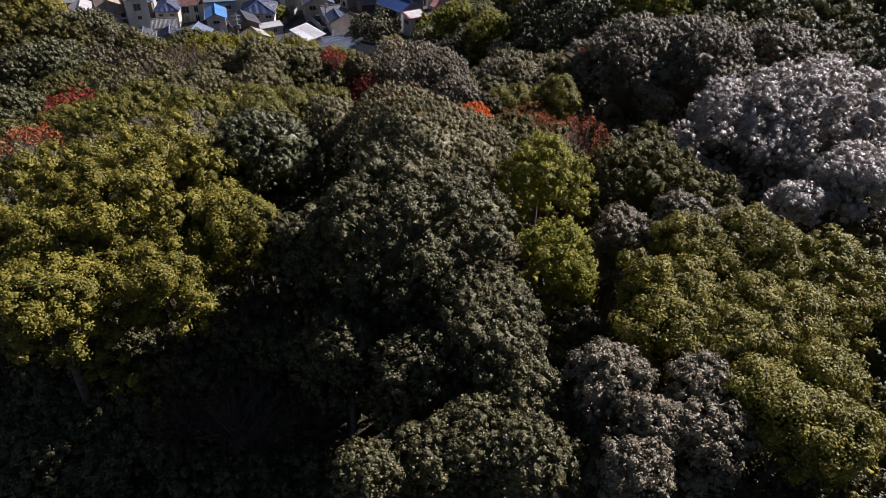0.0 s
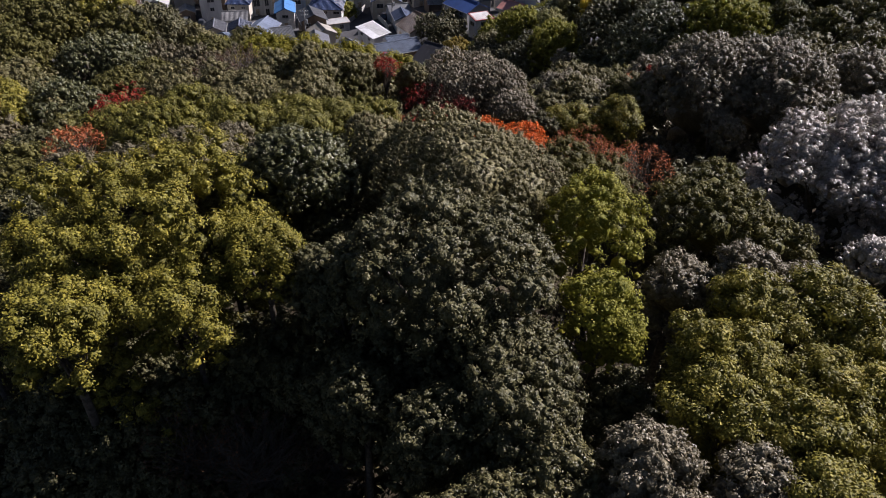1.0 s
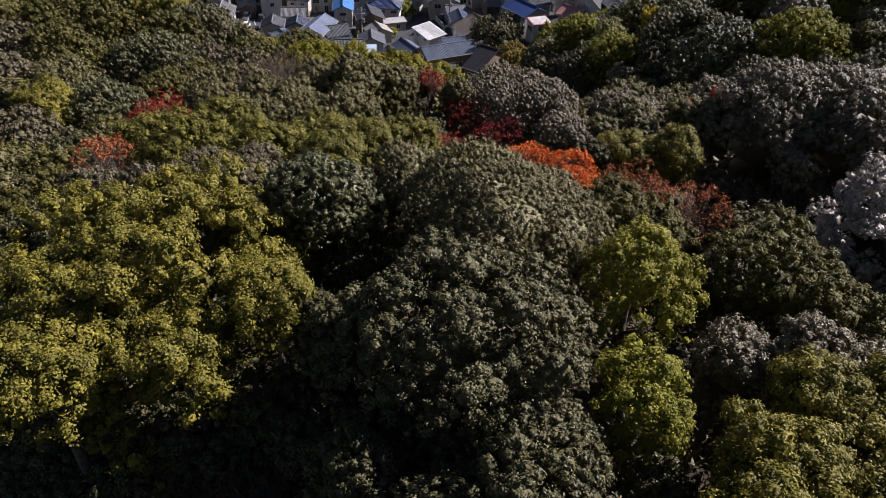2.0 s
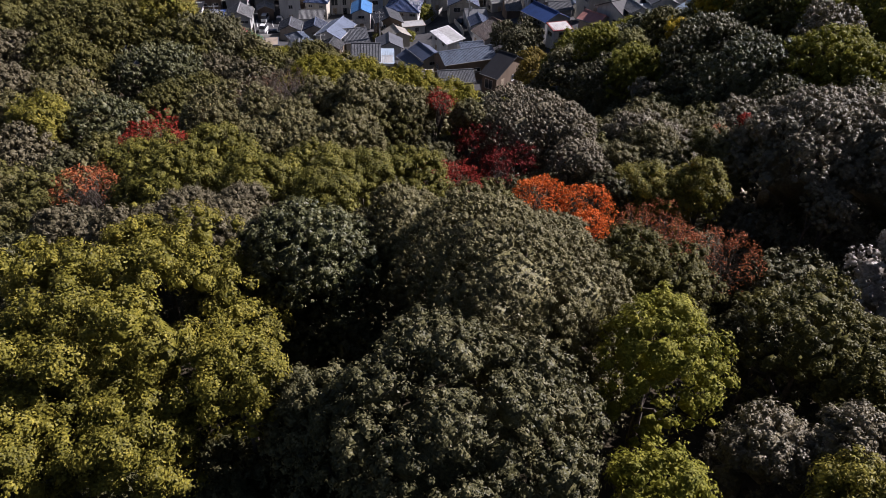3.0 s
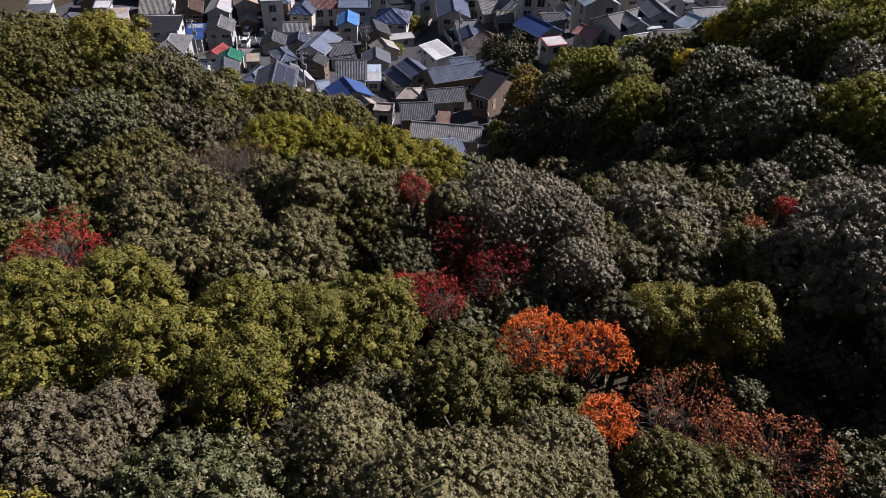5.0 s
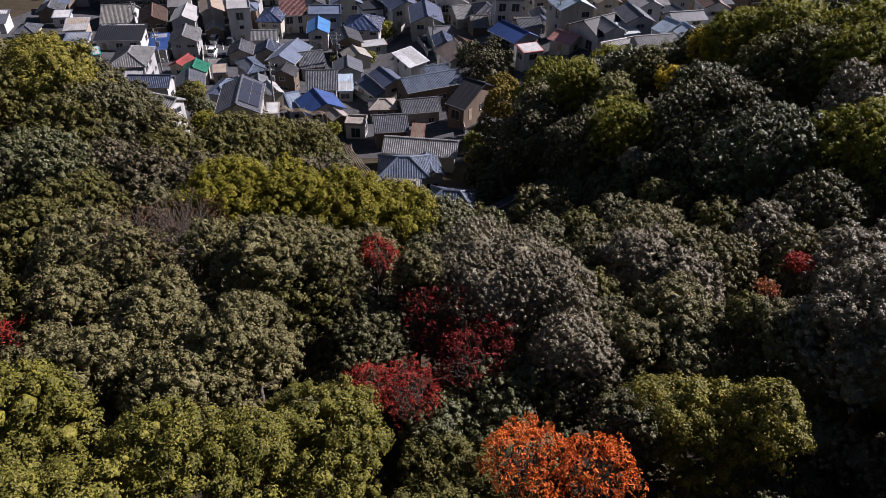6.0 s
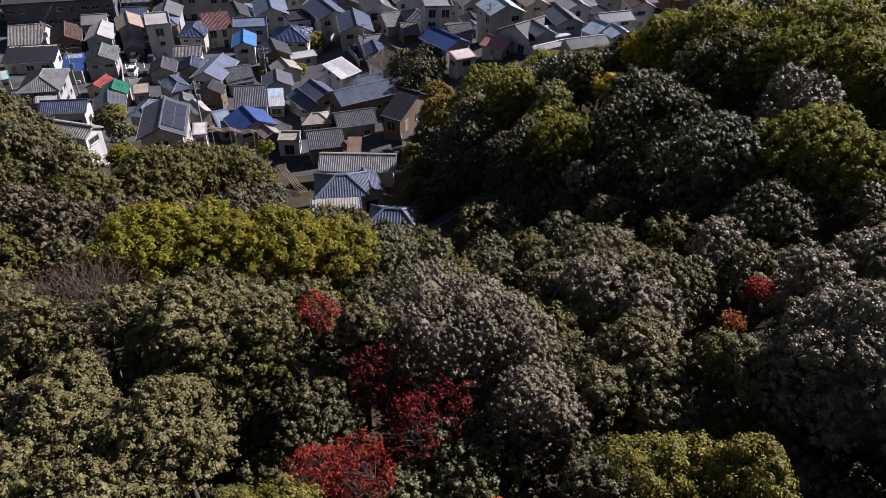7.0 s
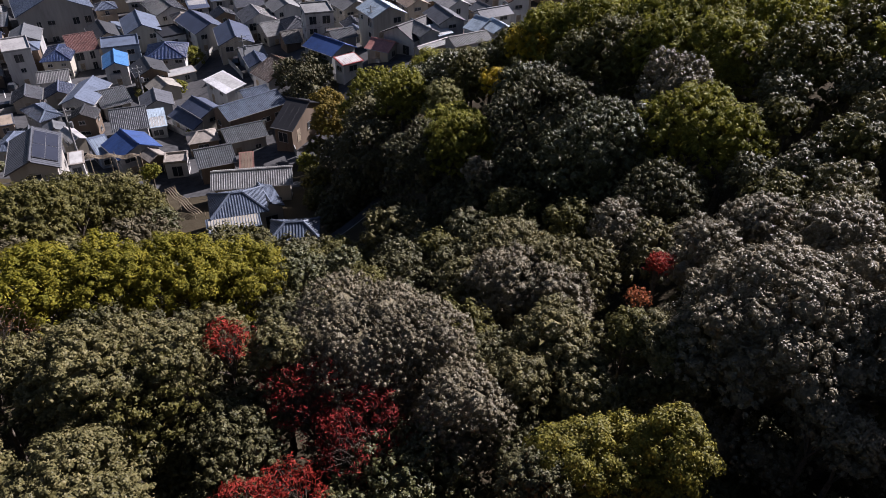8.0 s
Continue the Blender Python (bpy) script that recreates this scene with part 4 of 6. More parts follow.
tree("graybrown", -10.2, 20.3, 40.7, 0.65)
tree("graybrown", -8.1, 19.9, 41.2, 0.78)
tree("graybrown", -8.0, 20.7, 41.0, 0.60)
tree("red", -17.4, 31.2, 37.1, 1.60)
tree("redorange", -16.0, 24.6, 38.4, 1.05)
tree("grayolive", -13.7, 30.4, 37.5, 1.66)
tree("grayolive", -10.6, 31.7, 38.2, 1.62)
tree("grayolive", -8.0, 31.5, 38.6, 1.53)
tree("olive", -7.8, 36.0, 37.6, 1.90)
tree("darkoak", -5.1, 34.7, 35.9, 1.53)
tree("olive", -1.4, 25.8, 39.6, 1.24)
tree("silvergray", -1.0, 38.3, 37.6, 3.06)
tree("silvergray", 0.8, 37.4, 37.4, 2.00)
tree("silvergray", 1.9, 34.7, 37.1, 1.44)
tree("grayolive", 6.3, 46.0, 34.0, 2.96)
tree("grayolive", 8.0, 43.6, 35.2, 2.08)
tree("grayolive", 3.6, 44.6, 33.5, 1.77)
tree("gray", 7.0, 41.8, 35.0, 1.46)
tree("grayolive", 5.4, 36.9, 37.0, 1.54)
tree("grayolive", 3.8, 35.5, 36.7, 1.06)
tree("grayolive", 5.9, 34.8, 36.6, 1.21)
tree("gray", 11.2, 46.8, 34.9, 1.42)
tree("darkoak", 14.2, 48.7, 35.8, 2.20)
tree("gray", 12.3, 41.1, 37.7, 1.33)
tree("grayolive", 8.5, 35.6, 38.0, 1.26)
tree("olive", 7.5, 36.4, 37.6, 0.76)
tree("darkoak", 11.1, 36.7, 33.2, 2.43, spray=1.3)
tree("camphor", 5.4, 31.8, 37.6, 1.55)
tree("camphor", 4.2, 31.8, 37.5, 0.99)
tree("camphor", 6.8, 31.4, 38.3, 0.91)
tree("glossy", -0.1, 33.2, 35.6, 2.48, spray=1.3)
tree("glossy", -2.2, 31.7, 35.5, 1.04, spray=1.3)
tree("darkoak", 3.3, 31.4, 37.4, 1.07)
tree("red", -3.2, 32.3, 36.2, 0.95)
tree("red", -4.3, 31.9, 36.5, 0.68)
tree("orange", 0.5, 29.1, 37.9, 1.08)
tree("orange", 2.3, 29.2, 37.9, 0.88)
tree("orange", 2.3, 25.0, 39.5, 0.59)
tree("rust", 4.3, 26.4, 38.9, 1.37)
tree("rust", 5.3, 25.6, 39.0, 0.95)
tree("rust", 6.6, 25.6, 39.0, 1.21)
tree("olive", 5.0, 23.8, 39.4, 1.54)
tree("olive", 3.6, 23.6, 40.1, 0.92)
tree("grayolive", -18.7, 38.9, 35.3, 2.30)
tree("grayolive", -14.9, 36.9, 36.5, 1.53)
tree("grayolive", -15.6, 33.9, 36.9, 1.40)
tree("grayolive", -11.5, 32.8, 38.1, 1.44)
tree("grayolive", -8.2, 32.3, 38.3, 1.27)
tree("grayolive", -11.9, 30.1, 38.3, 1.33)
tree("grayolive", -9.0, 29.5, 38.5, 1.67)
# grey-olive tree in dark oak leaf, the hollow's shade put into its colour
tree("darkoak", -6.2, 30.2, 36.8, 0.91)
tree("grayolive", -8.9, 35.9, 38.2, 1.80)
tree("grayolive", -6.9, 36.5, 37.8, 1.15)
tree("red", -5.2, 37.1, 37.4, 0.52)
tree("grayolive", -11.5, 36.7, 37.6, 1.16)
tree("grayolive", -5.9, 38.3, 37.0, 1.01)
tree("darkoak", -5.1, 35.9, 35.5, 1.36)
tree("darkoak", -6.4, 34.7, 34.8, 1.22)
tree("darkoak", -5.9, 32.8, 34.7, 1.04)
tree("yellowgreen", -14.1, 43.6, 35.5, 2.40)
tree("yellowgreen", -11.6, 44.3, 35.4, 1.99)
tree("yellowgreen", -8.8, 44.9, 35.0, 2.37)
tree("yellowgreen", -6.4, 45.5, 34.2, 1.87)
tree("glossy", -4.1, 46.1, 33.4, 1.37)
tree("glossy", -2.1, 50.0, 30.6, 0.93)
tree("olive", -23.6, 45.1, 32.7, 2.80)
tree("graybrown", -24.7, 50.4, 32.3, 2.05)
tree("olive", -21.7, 51.3, 32.6, 2.54)
tree("olive", -19.5, 55.0, 32.0, 2.44)
tree("graybrown", -18.0, 48.5, 33.0, 1.75)
tree("grayolive", -18.3, 65.1, 26.8, 2.74)
tree("glossy", -14.9, 61.8, 26.0, 1.30)
tree("olive", -19.2, 59.9, 29.5, 1.72)
tree("glossy", -26.9, 48.3, 33.1, 2.53)
tree("camphor", -33.1, 57.6, 34.1, 3.30)
tree("camphor", -38.4, 63.1, 32.5, 2.54)
tree("darkoak", -28.0, 57.2, 32.2, 2.74)
tree("olive", -29.1, 52.5, 33.5, 2.73)
tree("grayolive", -24.6, 55.6, 31.8, 1.61)
tree("yellowgreen", -24.8, 61.5, 28.3, 0.89)
tree("gray", 16.6, 39.8, 39.1, 1.64)
tree("gray", 14.8, 42.0, 38.1, 1.45)
tree("darkoak", 14.3, 38.5, 35.2, 2.55, spray=1.3)
tree("gray", 11.4, 32.0, 38.0, 0.57, spray=1.3)
tree("gray", 11.9, 31.3, 37.9, 0.64, spray=1.3)
tree("darkoak", 11.8, 34.2, 33.5, 2.00, spray=1.3)
tree("autumn", -4.7, 115.5, 9.2, 3.24)
tree("olive", -17.2, 63.2, 27.3, 2.53)
tree("olive", -20.0, 58.6, 30.1, 1.71)
tree("darkoak", -9.0, 137.5, 6.4, 4.63)
tree("silver", 14.0, 25.2, 40.8, 2.61)
tree("silver", 16.8, 25.8, 41.4, 3.04)
tree("silver", 14.6, 18.9, 41.4, 1.40)
tree("silver", 12.3, 18.2, 40.5, 0.76)
# these two grey-olive crowns take the grey leaf, sun sheen put into colour
tree("gray", 11.4, 35.0, 40.2, 3.10)
tree("gray", 14.6, 34.2, 40.6, 2.90)
tree("gray", 19.4, 35.9, 40.0, 2.41)
tree("gray", 5.4, 43.5, 34.7, 2.41)
tree("darkoak", 12.5, 20.3, 37.9, 1.58, spray=1.3)
tree("red", 10.1, 40.2, 36.7, 0.31)
tree("rust", 8.4, 38.1, 36.9, 0.28)
tree("olive", -38.5, 52.2, 34.1, 3.81)
tree("olive", -35.2, 52.9, 34.4, 2.84)
tree("olive", -34.5, 46.5, 34.1, 3.03)
tree("glossy", -28.6, 48.1, 33.4, 3.27)
tree("darkoak", -27.9, 54.7, 33.7, 3.26)
tree("grayolive", -30.3, 40.8, 33.9, 2.45)
tree("olive", -24.1, 41.9, 33.2, 2.41)
tree("glossy", -25.2, 37.4, 34.6, 2.48)
tree("graybrown", -21.3, 48.7, 32.6, 2.28)
tree("camphor", -28.1, 36.0, 34.7, 1.82)
tree("graybrown", -13.5, 20.7, 39.9, 1.13)
tree("graybrown", -11.1, 19.9, 40.7, 0.76)
tree("graybrown", -9.2, 20.4, 41.0, 0.88)
tree("graybrown", -8.3, 21.8, 40.7, 0.50)
tree("camphor", -9.2, 14.1, 41.6, 1.93)
tree("camphor", -9.1, 12.2, 41.3, 1.22)
tree("camphor", 6.7, 13.2, 40.8, 1.20)
tree("camphor", 6.4, 11.7, 40.9, 1.26)
tree("camphor", 9.1, 12.1, 41.0, 1.50)
tree("camphor", 7.7, 10.6, 41.0, 1.03)
tree("darkoak", -10.1, 14.1, 38.0, 2.00, spray=1.3)
tree("darkoak", -6.6, 14.0, 37.7, 1.88, spray=1.3)
tree("twig", -6.6, 12.3, 37.4, 1.32, spray=1.3)
tree("darkoak", 0.2, 11.9, 38.8, 1.30, spray=1.3)
tree("darkoak", -3.2, 10.9, 35.9, 1.70, spray=1.3)
tree("darkoak", -6.3, 10.9, 35.9, 1.93, spray=1.3)
tree("grayolive", -3.8, 37.2, 37.1, 0.90)
tree("grayolive", -10.7, 37.5, 37.1, 1.38)
tree("grayolive", -8.3, 37.3, 37.6, 1.39)
tree("darkoak", -6.6, 35.6, 35.0, 1.44)
tree("darkoak", -8.6, 34.9, 36.7, 1.48)
tree("grayolive", 5.8, 35.8, 36.6, 0.92)
tree("grayolive", 5.7, 38.4, 36.5, 0.85)
tree("darkoak", 3.6, 34.1, 35.5, 1.23, spray=1.3)
tree("darkoak", 8.5, 31.6, 34.8, 1.52, spray=1.3)
tree("darkoak", 7.0, 29.7, 36.3, 0.57)
tree("darkoak", -5.2, 14.8, 38.3, 1.52, spray=1.3)
tree("darkoak", -4.1, 13.1, 36.6, 1.46, spray=1.3)
tree("darkoak", -3.4, 13.8, 38.6, 1.27, spray=1.3)
tree("darkoak", -5.0, 13.2, 36.2, 1.50, spray=1.3)
tree("darkoak", -9.0, 13.2, 37.5, 1.93, spray=1.3)
tree("twig", -4.7, 11.8, 37.6, 1.25, spray=1.3)
tree("darkred", -2.8, 36.1, 36.4, 1.44)
tree("darkred", -1.3, 34.6, 36.2, 1.38)
tree("speckle", 2.5, 10.0, 40.4, 1.00)
tree("speckle", 1.4, 8.9, 40.3, 1.19)
tree("speckle", 0.4, 8.5, 40.0, 0.89)
tree("speckle", -1.0, 8.0, 40.1, 0.70)
tree("speckle", 2.5, 8.3, 40.3, 1.11)
tree("darkoak", -5.4, 19.2, 38.9, 1.07, spray=1.3)
tree("darkoak", -5.2, 20.8, 38.3, 1.15, spray=1.3)
tree("darkoak", -3.6, 18.9, 38.9, 1.02, spray=1.3)
tree("bamboo", 6.8, 77.9, 27.9, 1.85)
tree("green", 3.7, 88.0, 24.9, 2.97)
tree("green", 6.8, 65.2, 30.9, 2.24)
tree("green", 2.0, 109.5, 16.5, 5.45)
tree("darkoak", 0.5, 83.7, 21.3, 4.27)
tree("bamboo", 7.2, 78.8, 27.2, 1.57)
tree("olive", 9.9, 81.5, 29.2, 2.58)
tree("yellow", 10.3, 72.4, 31.3, 1.31)
tree("yellow", 13.5, 76.4, 33.1, 1.89)
tree("green", 15.8, 76.1, 35.0, 3.04)
tree("green", 18.8, 73.9, 36.7, 3.11)
tree("olive", 18.1, 67.3, 36.8, 3.32)
tree("olive", 15.5, 68.1, 35.4, 1.94)
tree("green", 20.3, 64.3, 38.1, 2.86)
tree("green", 23.4, 66.6, 39.1, 3.26)
tree("darkoak", 12.5, 63.4, 34.8, 4.42)
tree("darkoak", 4.6, 69.4, 27.9, 3.54)
tree("green", 6.7, 67.2, 29.8, 2.75)
tree("gray", 2.7, 76.4, 23.7, 1.44)
tree("gray", 6.7, 60.1, 30.1, 0.99)
tree("glossy", 13.5, 55.2, 36.0, 3.74)
tree("gray", 18.0, 57.8, 37.9, 2.23)
tree("green", 17.5, 53.8, 37.6, 2.78)
tree("green", 18.3, 50.9, 37.7, 2.19)
tree("darkoak", 9.1, 59.7, 30.1, 3.69, spray=1.3)
tree("darkoak", 6.4, 62.4, 26.4, 3.61, spray=1.3)
tree("darkoak", 11.5, 59.0, 31.7, 2.92, spray=1.3)
tree("darkoak", 15.9, 54.7, 34.0, 2.72, spray=1.3)
tree("darkoak", 6.6, 8.7, 39.0, 0.96, spray=1.3)
tree("darkoak", 9.1, 8.7, 39.1, 1.02, spray=1.3)
tree("darkoak", 0.1, 13.7, 40.3, 1.10, spray=1.3)
tree("darkoak", -0.7, 13.5, 39.7, 1.11, spray=1.3)
tree("darkoak", -6.9, 19.3, 40.2, 1.03)
tree("darkoak", -7.7, 19.0, 39.9, 0.93)
tree("darkoak", 4.5, 13.0, 39.1, 1.10, spray=1.3)
tree("darkoak", -32.0, 0.4, 33.4, 2.80, spray=1.6)
tree("darkoak", -27.3, 0.6, 33.8, 3.11, spray=1.6)
tree("darkoak", -21.6, 0.8, 33.6, 1.60, spray=1.6)
tree("darkoak", -19.5, 1.3, 33.8, 1.42, spray=1.6)
tree("darkoak", -16.4, 0.6, 34.1, 1.36, spray=1.6)
tree("darkoak", -13.1, 1.6, 34.5, 1.24, spray=1.6)
tree("darkoak", -9.7, 0.8, 34.6, 1.68, spray=1.6)
tree("darkoak", -7.4, 1.1, 34.7, 1.32, spray=1.6)
tree("darkoak", -3.7, 0.6, 34.7, 1.52, spray=1.6)
tree("darkoak", -1.1, 1.2, 34.9, 1.39, spray=1.6)
tree("darkoak", 1.2, 0.6, 34.9, 1.40, spray=1.6)
tree("grayolive", 5.8, 1.7, 39.3, 1.56, spray=1.6)
tree("darkoak", 7.8, 0.5, 39.3, 1.56, spray=1.6)
tree("grayolive", 12.4, 0.7, 39.6, 1.40, spray=1.6)
tree("darkoak", 16.8, 1.6, 40.1, 1.36, spray=1.6)
tree("darkoak", -23.6, 3.7, 33.4, 1.32, spray=1.6)
tree("darkoak", -20.7, 3.2, 33.7, 1.56, spray=1.6)
tree("darkoak", -17.4, 3.2, 34.1, 1.44, spray=1.6)
tree("darkoak", -10.2, 3.3, 34.8, 1.45, spray=1.6)
tree("darkoak", -6.2, 3.9, 35.1, 1.57, spray=1.6)
tree("darkoak", -3.0, 2.9, 35.0, 1.42, spray=1.6)
tree("darkoak", 1.3, 2.7, 35.1, 1.54, spray=1.6)
tree("darkoak", 10.2, 2.8, 39.6, 1.57, spray=1.6)
tree("darkoak", 14.6, 3.0, 39.9, 1.29, spray=1.6)
tree("darkoak", 18.3, 3.3, 40.3, 1.69, spray=1.6)
tree("darkoak", -32.8, 6.0, 33.1, 2.92, spray=1.6)
tree("darkoak", -27.3, 6.0, 33.7, 2.36, spray=1.6)
tree("darkoak", -18.6, 5.2, 34.1, 1.42, spray=1.6)
tree("darkoak", -14.6, 5.5, 34.7, 1.50, spray=1.6)
tree("darkoak", -12.0, 5.1, 34.9, 1.36, spray=1.6)
tree("darkoak", -9.7, 5.4, 35.2, 1.68, spray=1.6)
tree("darkoak", -4.0, 5.2, 35.2, 1.61, spray=1.6)
tree("darkoak", -1.5, 5.8, 35.3, 1.21, spray=1.6)
tree("darkoak", 1.4, 5.6, 35.4, 1.30, spray=1.6)
tree("darkoak", 3.2, 5.0, 39.5, 1.39, spray=1.6)
tree("darkoak", 7.9, 5.0, 39.7, 1.61, spray=1.6)
tree("olive", 12.4, 5.8, 39.9, 1.21, spray=1.6)
tree("grayolive", 15.8, 6.1, 40.1, 1.38, spray=1.6)
tree("olive", 18.5, 5.5, 40.4, 1.34, spray=1.6)
tree("olive", 21.3, 5.5, 40.8, 1.24, spray=1.6)
tree("darkoak", -23.1, 8.2, 33.4, 1.43, spray=1.6)
tree("darkoak", -20.6, 8.1, 33.8, 1.26, spray=1.6)
tree("darkoak", -16.2, 6.9, 34.6, 1.29, spray=1.6)
tree("darkoak", -14.5, 8.0, 35.0, 1.48, spray=1.6)
tree("darkoak", -12.4, 7.2, 35.2, 1.53, spray=1.6)
tree("darkoak", -8.2, 7.4, 35.5, 1.43, spray=1.6)
tree("darkoak", -4.3, 8.2, 35.7, 1.25, spray=1.6)
tree("darkoak", 9.5, 7.0, 39.9, 1.22, spray=1.6)
tree("darkoak", 14.1, 7.7, 40.0, 1.65, spray=1.6)
tree("darkoak", 20.4, 7.4, 40.7, 1.32, spray=1.6)
tree("darkoak", -34.9, 10.3, 32.8, 2.50, spray=1.6)
tree("darkoak", -29.5, 9.6, 33.3, 3.02, spray=1.6)
tree("darkoak", -25.1, 9.2, 33.1, 1.37, spray=1.6)
tree("darkoak", -21.3, 10.1, 33.7, 1.49, spray=1.6)
tree("darkoak", -16.9, 9.7, 34.6, 1.29, spray=1.6)
tree("darkoak", -12.7, 9.4, 35.4, 1.39, spray=1.6)
tree("olive", 11.7, 9.6, 39.9, 1.26, spray=1.6)
tree("darkoak", 14.2, 10.2, 40.0, 1.58, spray=1.6)
tree("grayolive", 18.8, 9.9, 40.5, 1.60, spray=1.6)
tree("olive", 22.9, 9.5, 41.2, 1.65, spray=1.6)
tree("darkoak", -24.0, 11.9, 33.2, 1.53, spray=1.6)
tree("darkoak", -21.8, 12.0, 33.6, 1.24, spray=1.6)
tree("darkoak", -19.6, 11.8, 34.0, 1.29, spray=1.6)
tree("darkoak", -14.8, 12.5, 35.2, 1.46, spray=1.6)
tree("darkoak", 16.0, 11.9, 40.1, 1.27, spray=1.6)
tree("darkoak", 21.2, 12.3, 40.9, 1.49, spray=1.6)
tree("olive", -36.5, 13.8, 36.4, 2.44, spray=1.6)
tree("grayolive", -32.1, 14.8, 36.7, 2.71, spray=1.6)
tree("olive", -27.8, 14.2, 37.3, 2.34, spray=1.6)
tree("darkoak", -23.1, 14.1, 37.2, 1.45, spray=1.6)
tree("darkoak", -20.7, 14.1, 37.7, 1.25, spray=1.6)
tree("olive", -16.9, 14.5, 38.6, 1.62, spray=1.6)
tree("darkoak", -14.0, 14.6, 39.4, 1.61, spray=1.6)
tree("grayolive", 14.0, 14.7, 39.9, 1.51, spray=1.6)
tree("grayolive", 19.0, 13.7, 40.6, 1.59, spray=1.6)
tree("grayolive", 22.6, 14.9, 41.2, 1.49, spray=1.6)
tree("darkoak", 25.0, 14.6, 41.7, 1.40, spray=1.6)
tree("darkoak", -25.6, 16.9, 36.6, 1.61, spray=1.6)
tree("darkoak", -20.8, 16.3, 37.5, 1.23, spray=1.6)
tree("olive", -15.0, 16.9, 38.9, 1.40, spray=1.6)
tree("grayolive", 15.8, 17.0, 40.2, 1.62, spray=1.6)
tree("grayolive", 19.0, 16.8, 40.7, 1.35, spray=1.6)
tree("olive", 21.2, 16.8, 41.0, 1.44, spray=1.6)
tree("darkoak", 25.1, 16.9, 41.7, 1.34, spray=1.6)
tree("graybrown", -38.2, 18.0, 35.9, 3.19, spray=1.6)
tree("grayolive", -33.7, 19.0, 36.2, 3.18, spray=1.6)
tree("darkoak", -23.3, 18.9, 36.7, 1.69, spray=1.6)
tree("olive", -18.5, 18.0, 37.8, 1.46, spray=1.6)
tree("darkoak", -16.2, 19.2, 38.2, 1.21, spray=1.6)
tree("darkoak", -12.7, 18.4, 39.3, 1.54, spray=1.6)
tree("darkoak", 23.1, 18.4, 41.4, 1.55, spray=1.6)
tree("olive", -29.5, 20.7, 36.4, 2.32, spray=1.6)
tree("olive", -26.1, 20.2, 36.9, 2.43, spray=1.6)
tree("darkoak", -21.2, 20.2, 36.9, 1.67, spray=1.6)
tree("darkoak", -16.6, 21.2, 37.7, 1.34, spray=1.6)
tree("grayolive", 2.7, 20.4, 40.1, 1.32, spray=1.6)
tree("darkoak", 16.9, 20.2, 40.4, 1.38, spray=1.6)
tree("grayolive", 20.5, 21.2, 40.9, 1.59, spray=1.6)
tree("olive", 23.2, 20.6, 41.4, 1.47, spray=1.6)
tree("darkoak", 25.7, 21.1, 41.8, 1.40, spray=1.6)
tree("darkoak", -39.0, 22.6, 35.5, 2.69, spray=1.6)
tree("darkoak", -25.8, 23.5, 35.7, 1.33, spray=1.6)
tree("darkoak", -23.5, 23.5, 36.0, 1.40, spray=1.6)
tree("olive", -19.4, 22.5, 36.8, 1.21, spray=1.6)
tree("darkoak", 7.9, 22.8, 38.6, 1.38, spray=1.6)
tree("darkoak", 25.6, 23.6, 41.7, 1.42, spray=1.6)
tree("grayolive", -36.1, 25.6, 35.3, 2.33, spray=1.6)
tree("olive", -32.0, 24.9, 35.7, 2.85, spray=1.6)
tree("grayolive", -21.2, 24.6, 36.1, 1.63, spray=1.6)
tree("olive", -19.0, 25.2, 36.4, 1.46, spray=1.6)
tree("darkoak", -3.7, 25.5, 38.3, 1.31, spray=1.6)
tree("darkoak", 9.3, 25.8, 38.3, 1.41, spray=1.6)
tree("darkoak", 18.4, 24.7, 40.3, 1.34, spray=1.6)
tree("darkoak", 21.2, 25.2, 40.8, 1.46, spray=1.6)
tree("olive", 28.9, 25.3, 43.1, 3.13, spray=1.6)
tree("olive", -40.9, 27.6, 34.9, 2.66, spray=1.6)
tree("darkoak", -27.5, 27.2, 35.7, 2.42, spray=1.6)
tree("grayolive", -23.6, 27.2, 35.4, 1.40, spray=1.6)
tree("olive", -21.2, 27.8, 35.7, 1.70, spray=1.6)
tree("grayolive", -18.6, 27.4, 36.2, 1.35, spray=1.6)
tree("olive", 0.9, 26.9, 37.5, 1.58, spray=1.6)
tree("darkoak", 11.2, 27.5, 36.1, 1.69, spray=1.6)
tree("darkoak", 20.6, 27.2, 40.4, 1.42, spray=1.6)
tree("grayolive", 23.1, 27.4, 40.9, 1.69, spray=1.6)
tree("olive", -37.3, 30.1, 34.8, 3.06, spray=1.6)
tree("olive", -32.5, 29.1, 35.0, 2.31, spray=1.6)
tree("olive", -24.9, 28.9, 34.9, 1.30, spray=1.6)
tree("olive", -1.4, 29.3, 36.5, 1.44, spray=1.6)
tree("darkoak", 9.1, 29.5, 35.4, 1.64, spray=1.6)
tree("darkoak", 11.8, 29.6, 36.0, 1.26, spray=1.6)
tree("grayolive", 16.3, 29.2, 39.4, 1.68, spray=1.6)
tree("olive", 24.9, 29.0, 41.2, 1.64, spray=1.6)
tree("olive", 29.9, 29.7, 43.1, 2.60, spray=1.6)
tree("darkoak", -40.8, 32.0, 34.5, 2.56, spray=1.6)
tree("graybrown", -27.1, 32.3, 34.8, 2.62, spray=1.6)
tree("darkoak", -23.2, 31.2, 34.7, 1.22, spray=1.6)
tree("grayolive", -20.8, 31.2, 35.0, 1.49, spray=1.6)
tree("darkoak", -19.1, 32.5, 35.0, 1.35, spray=1.6)
tree("darkoak", 16.8, 31.5, 39.1, 1.65, spray=1.6)
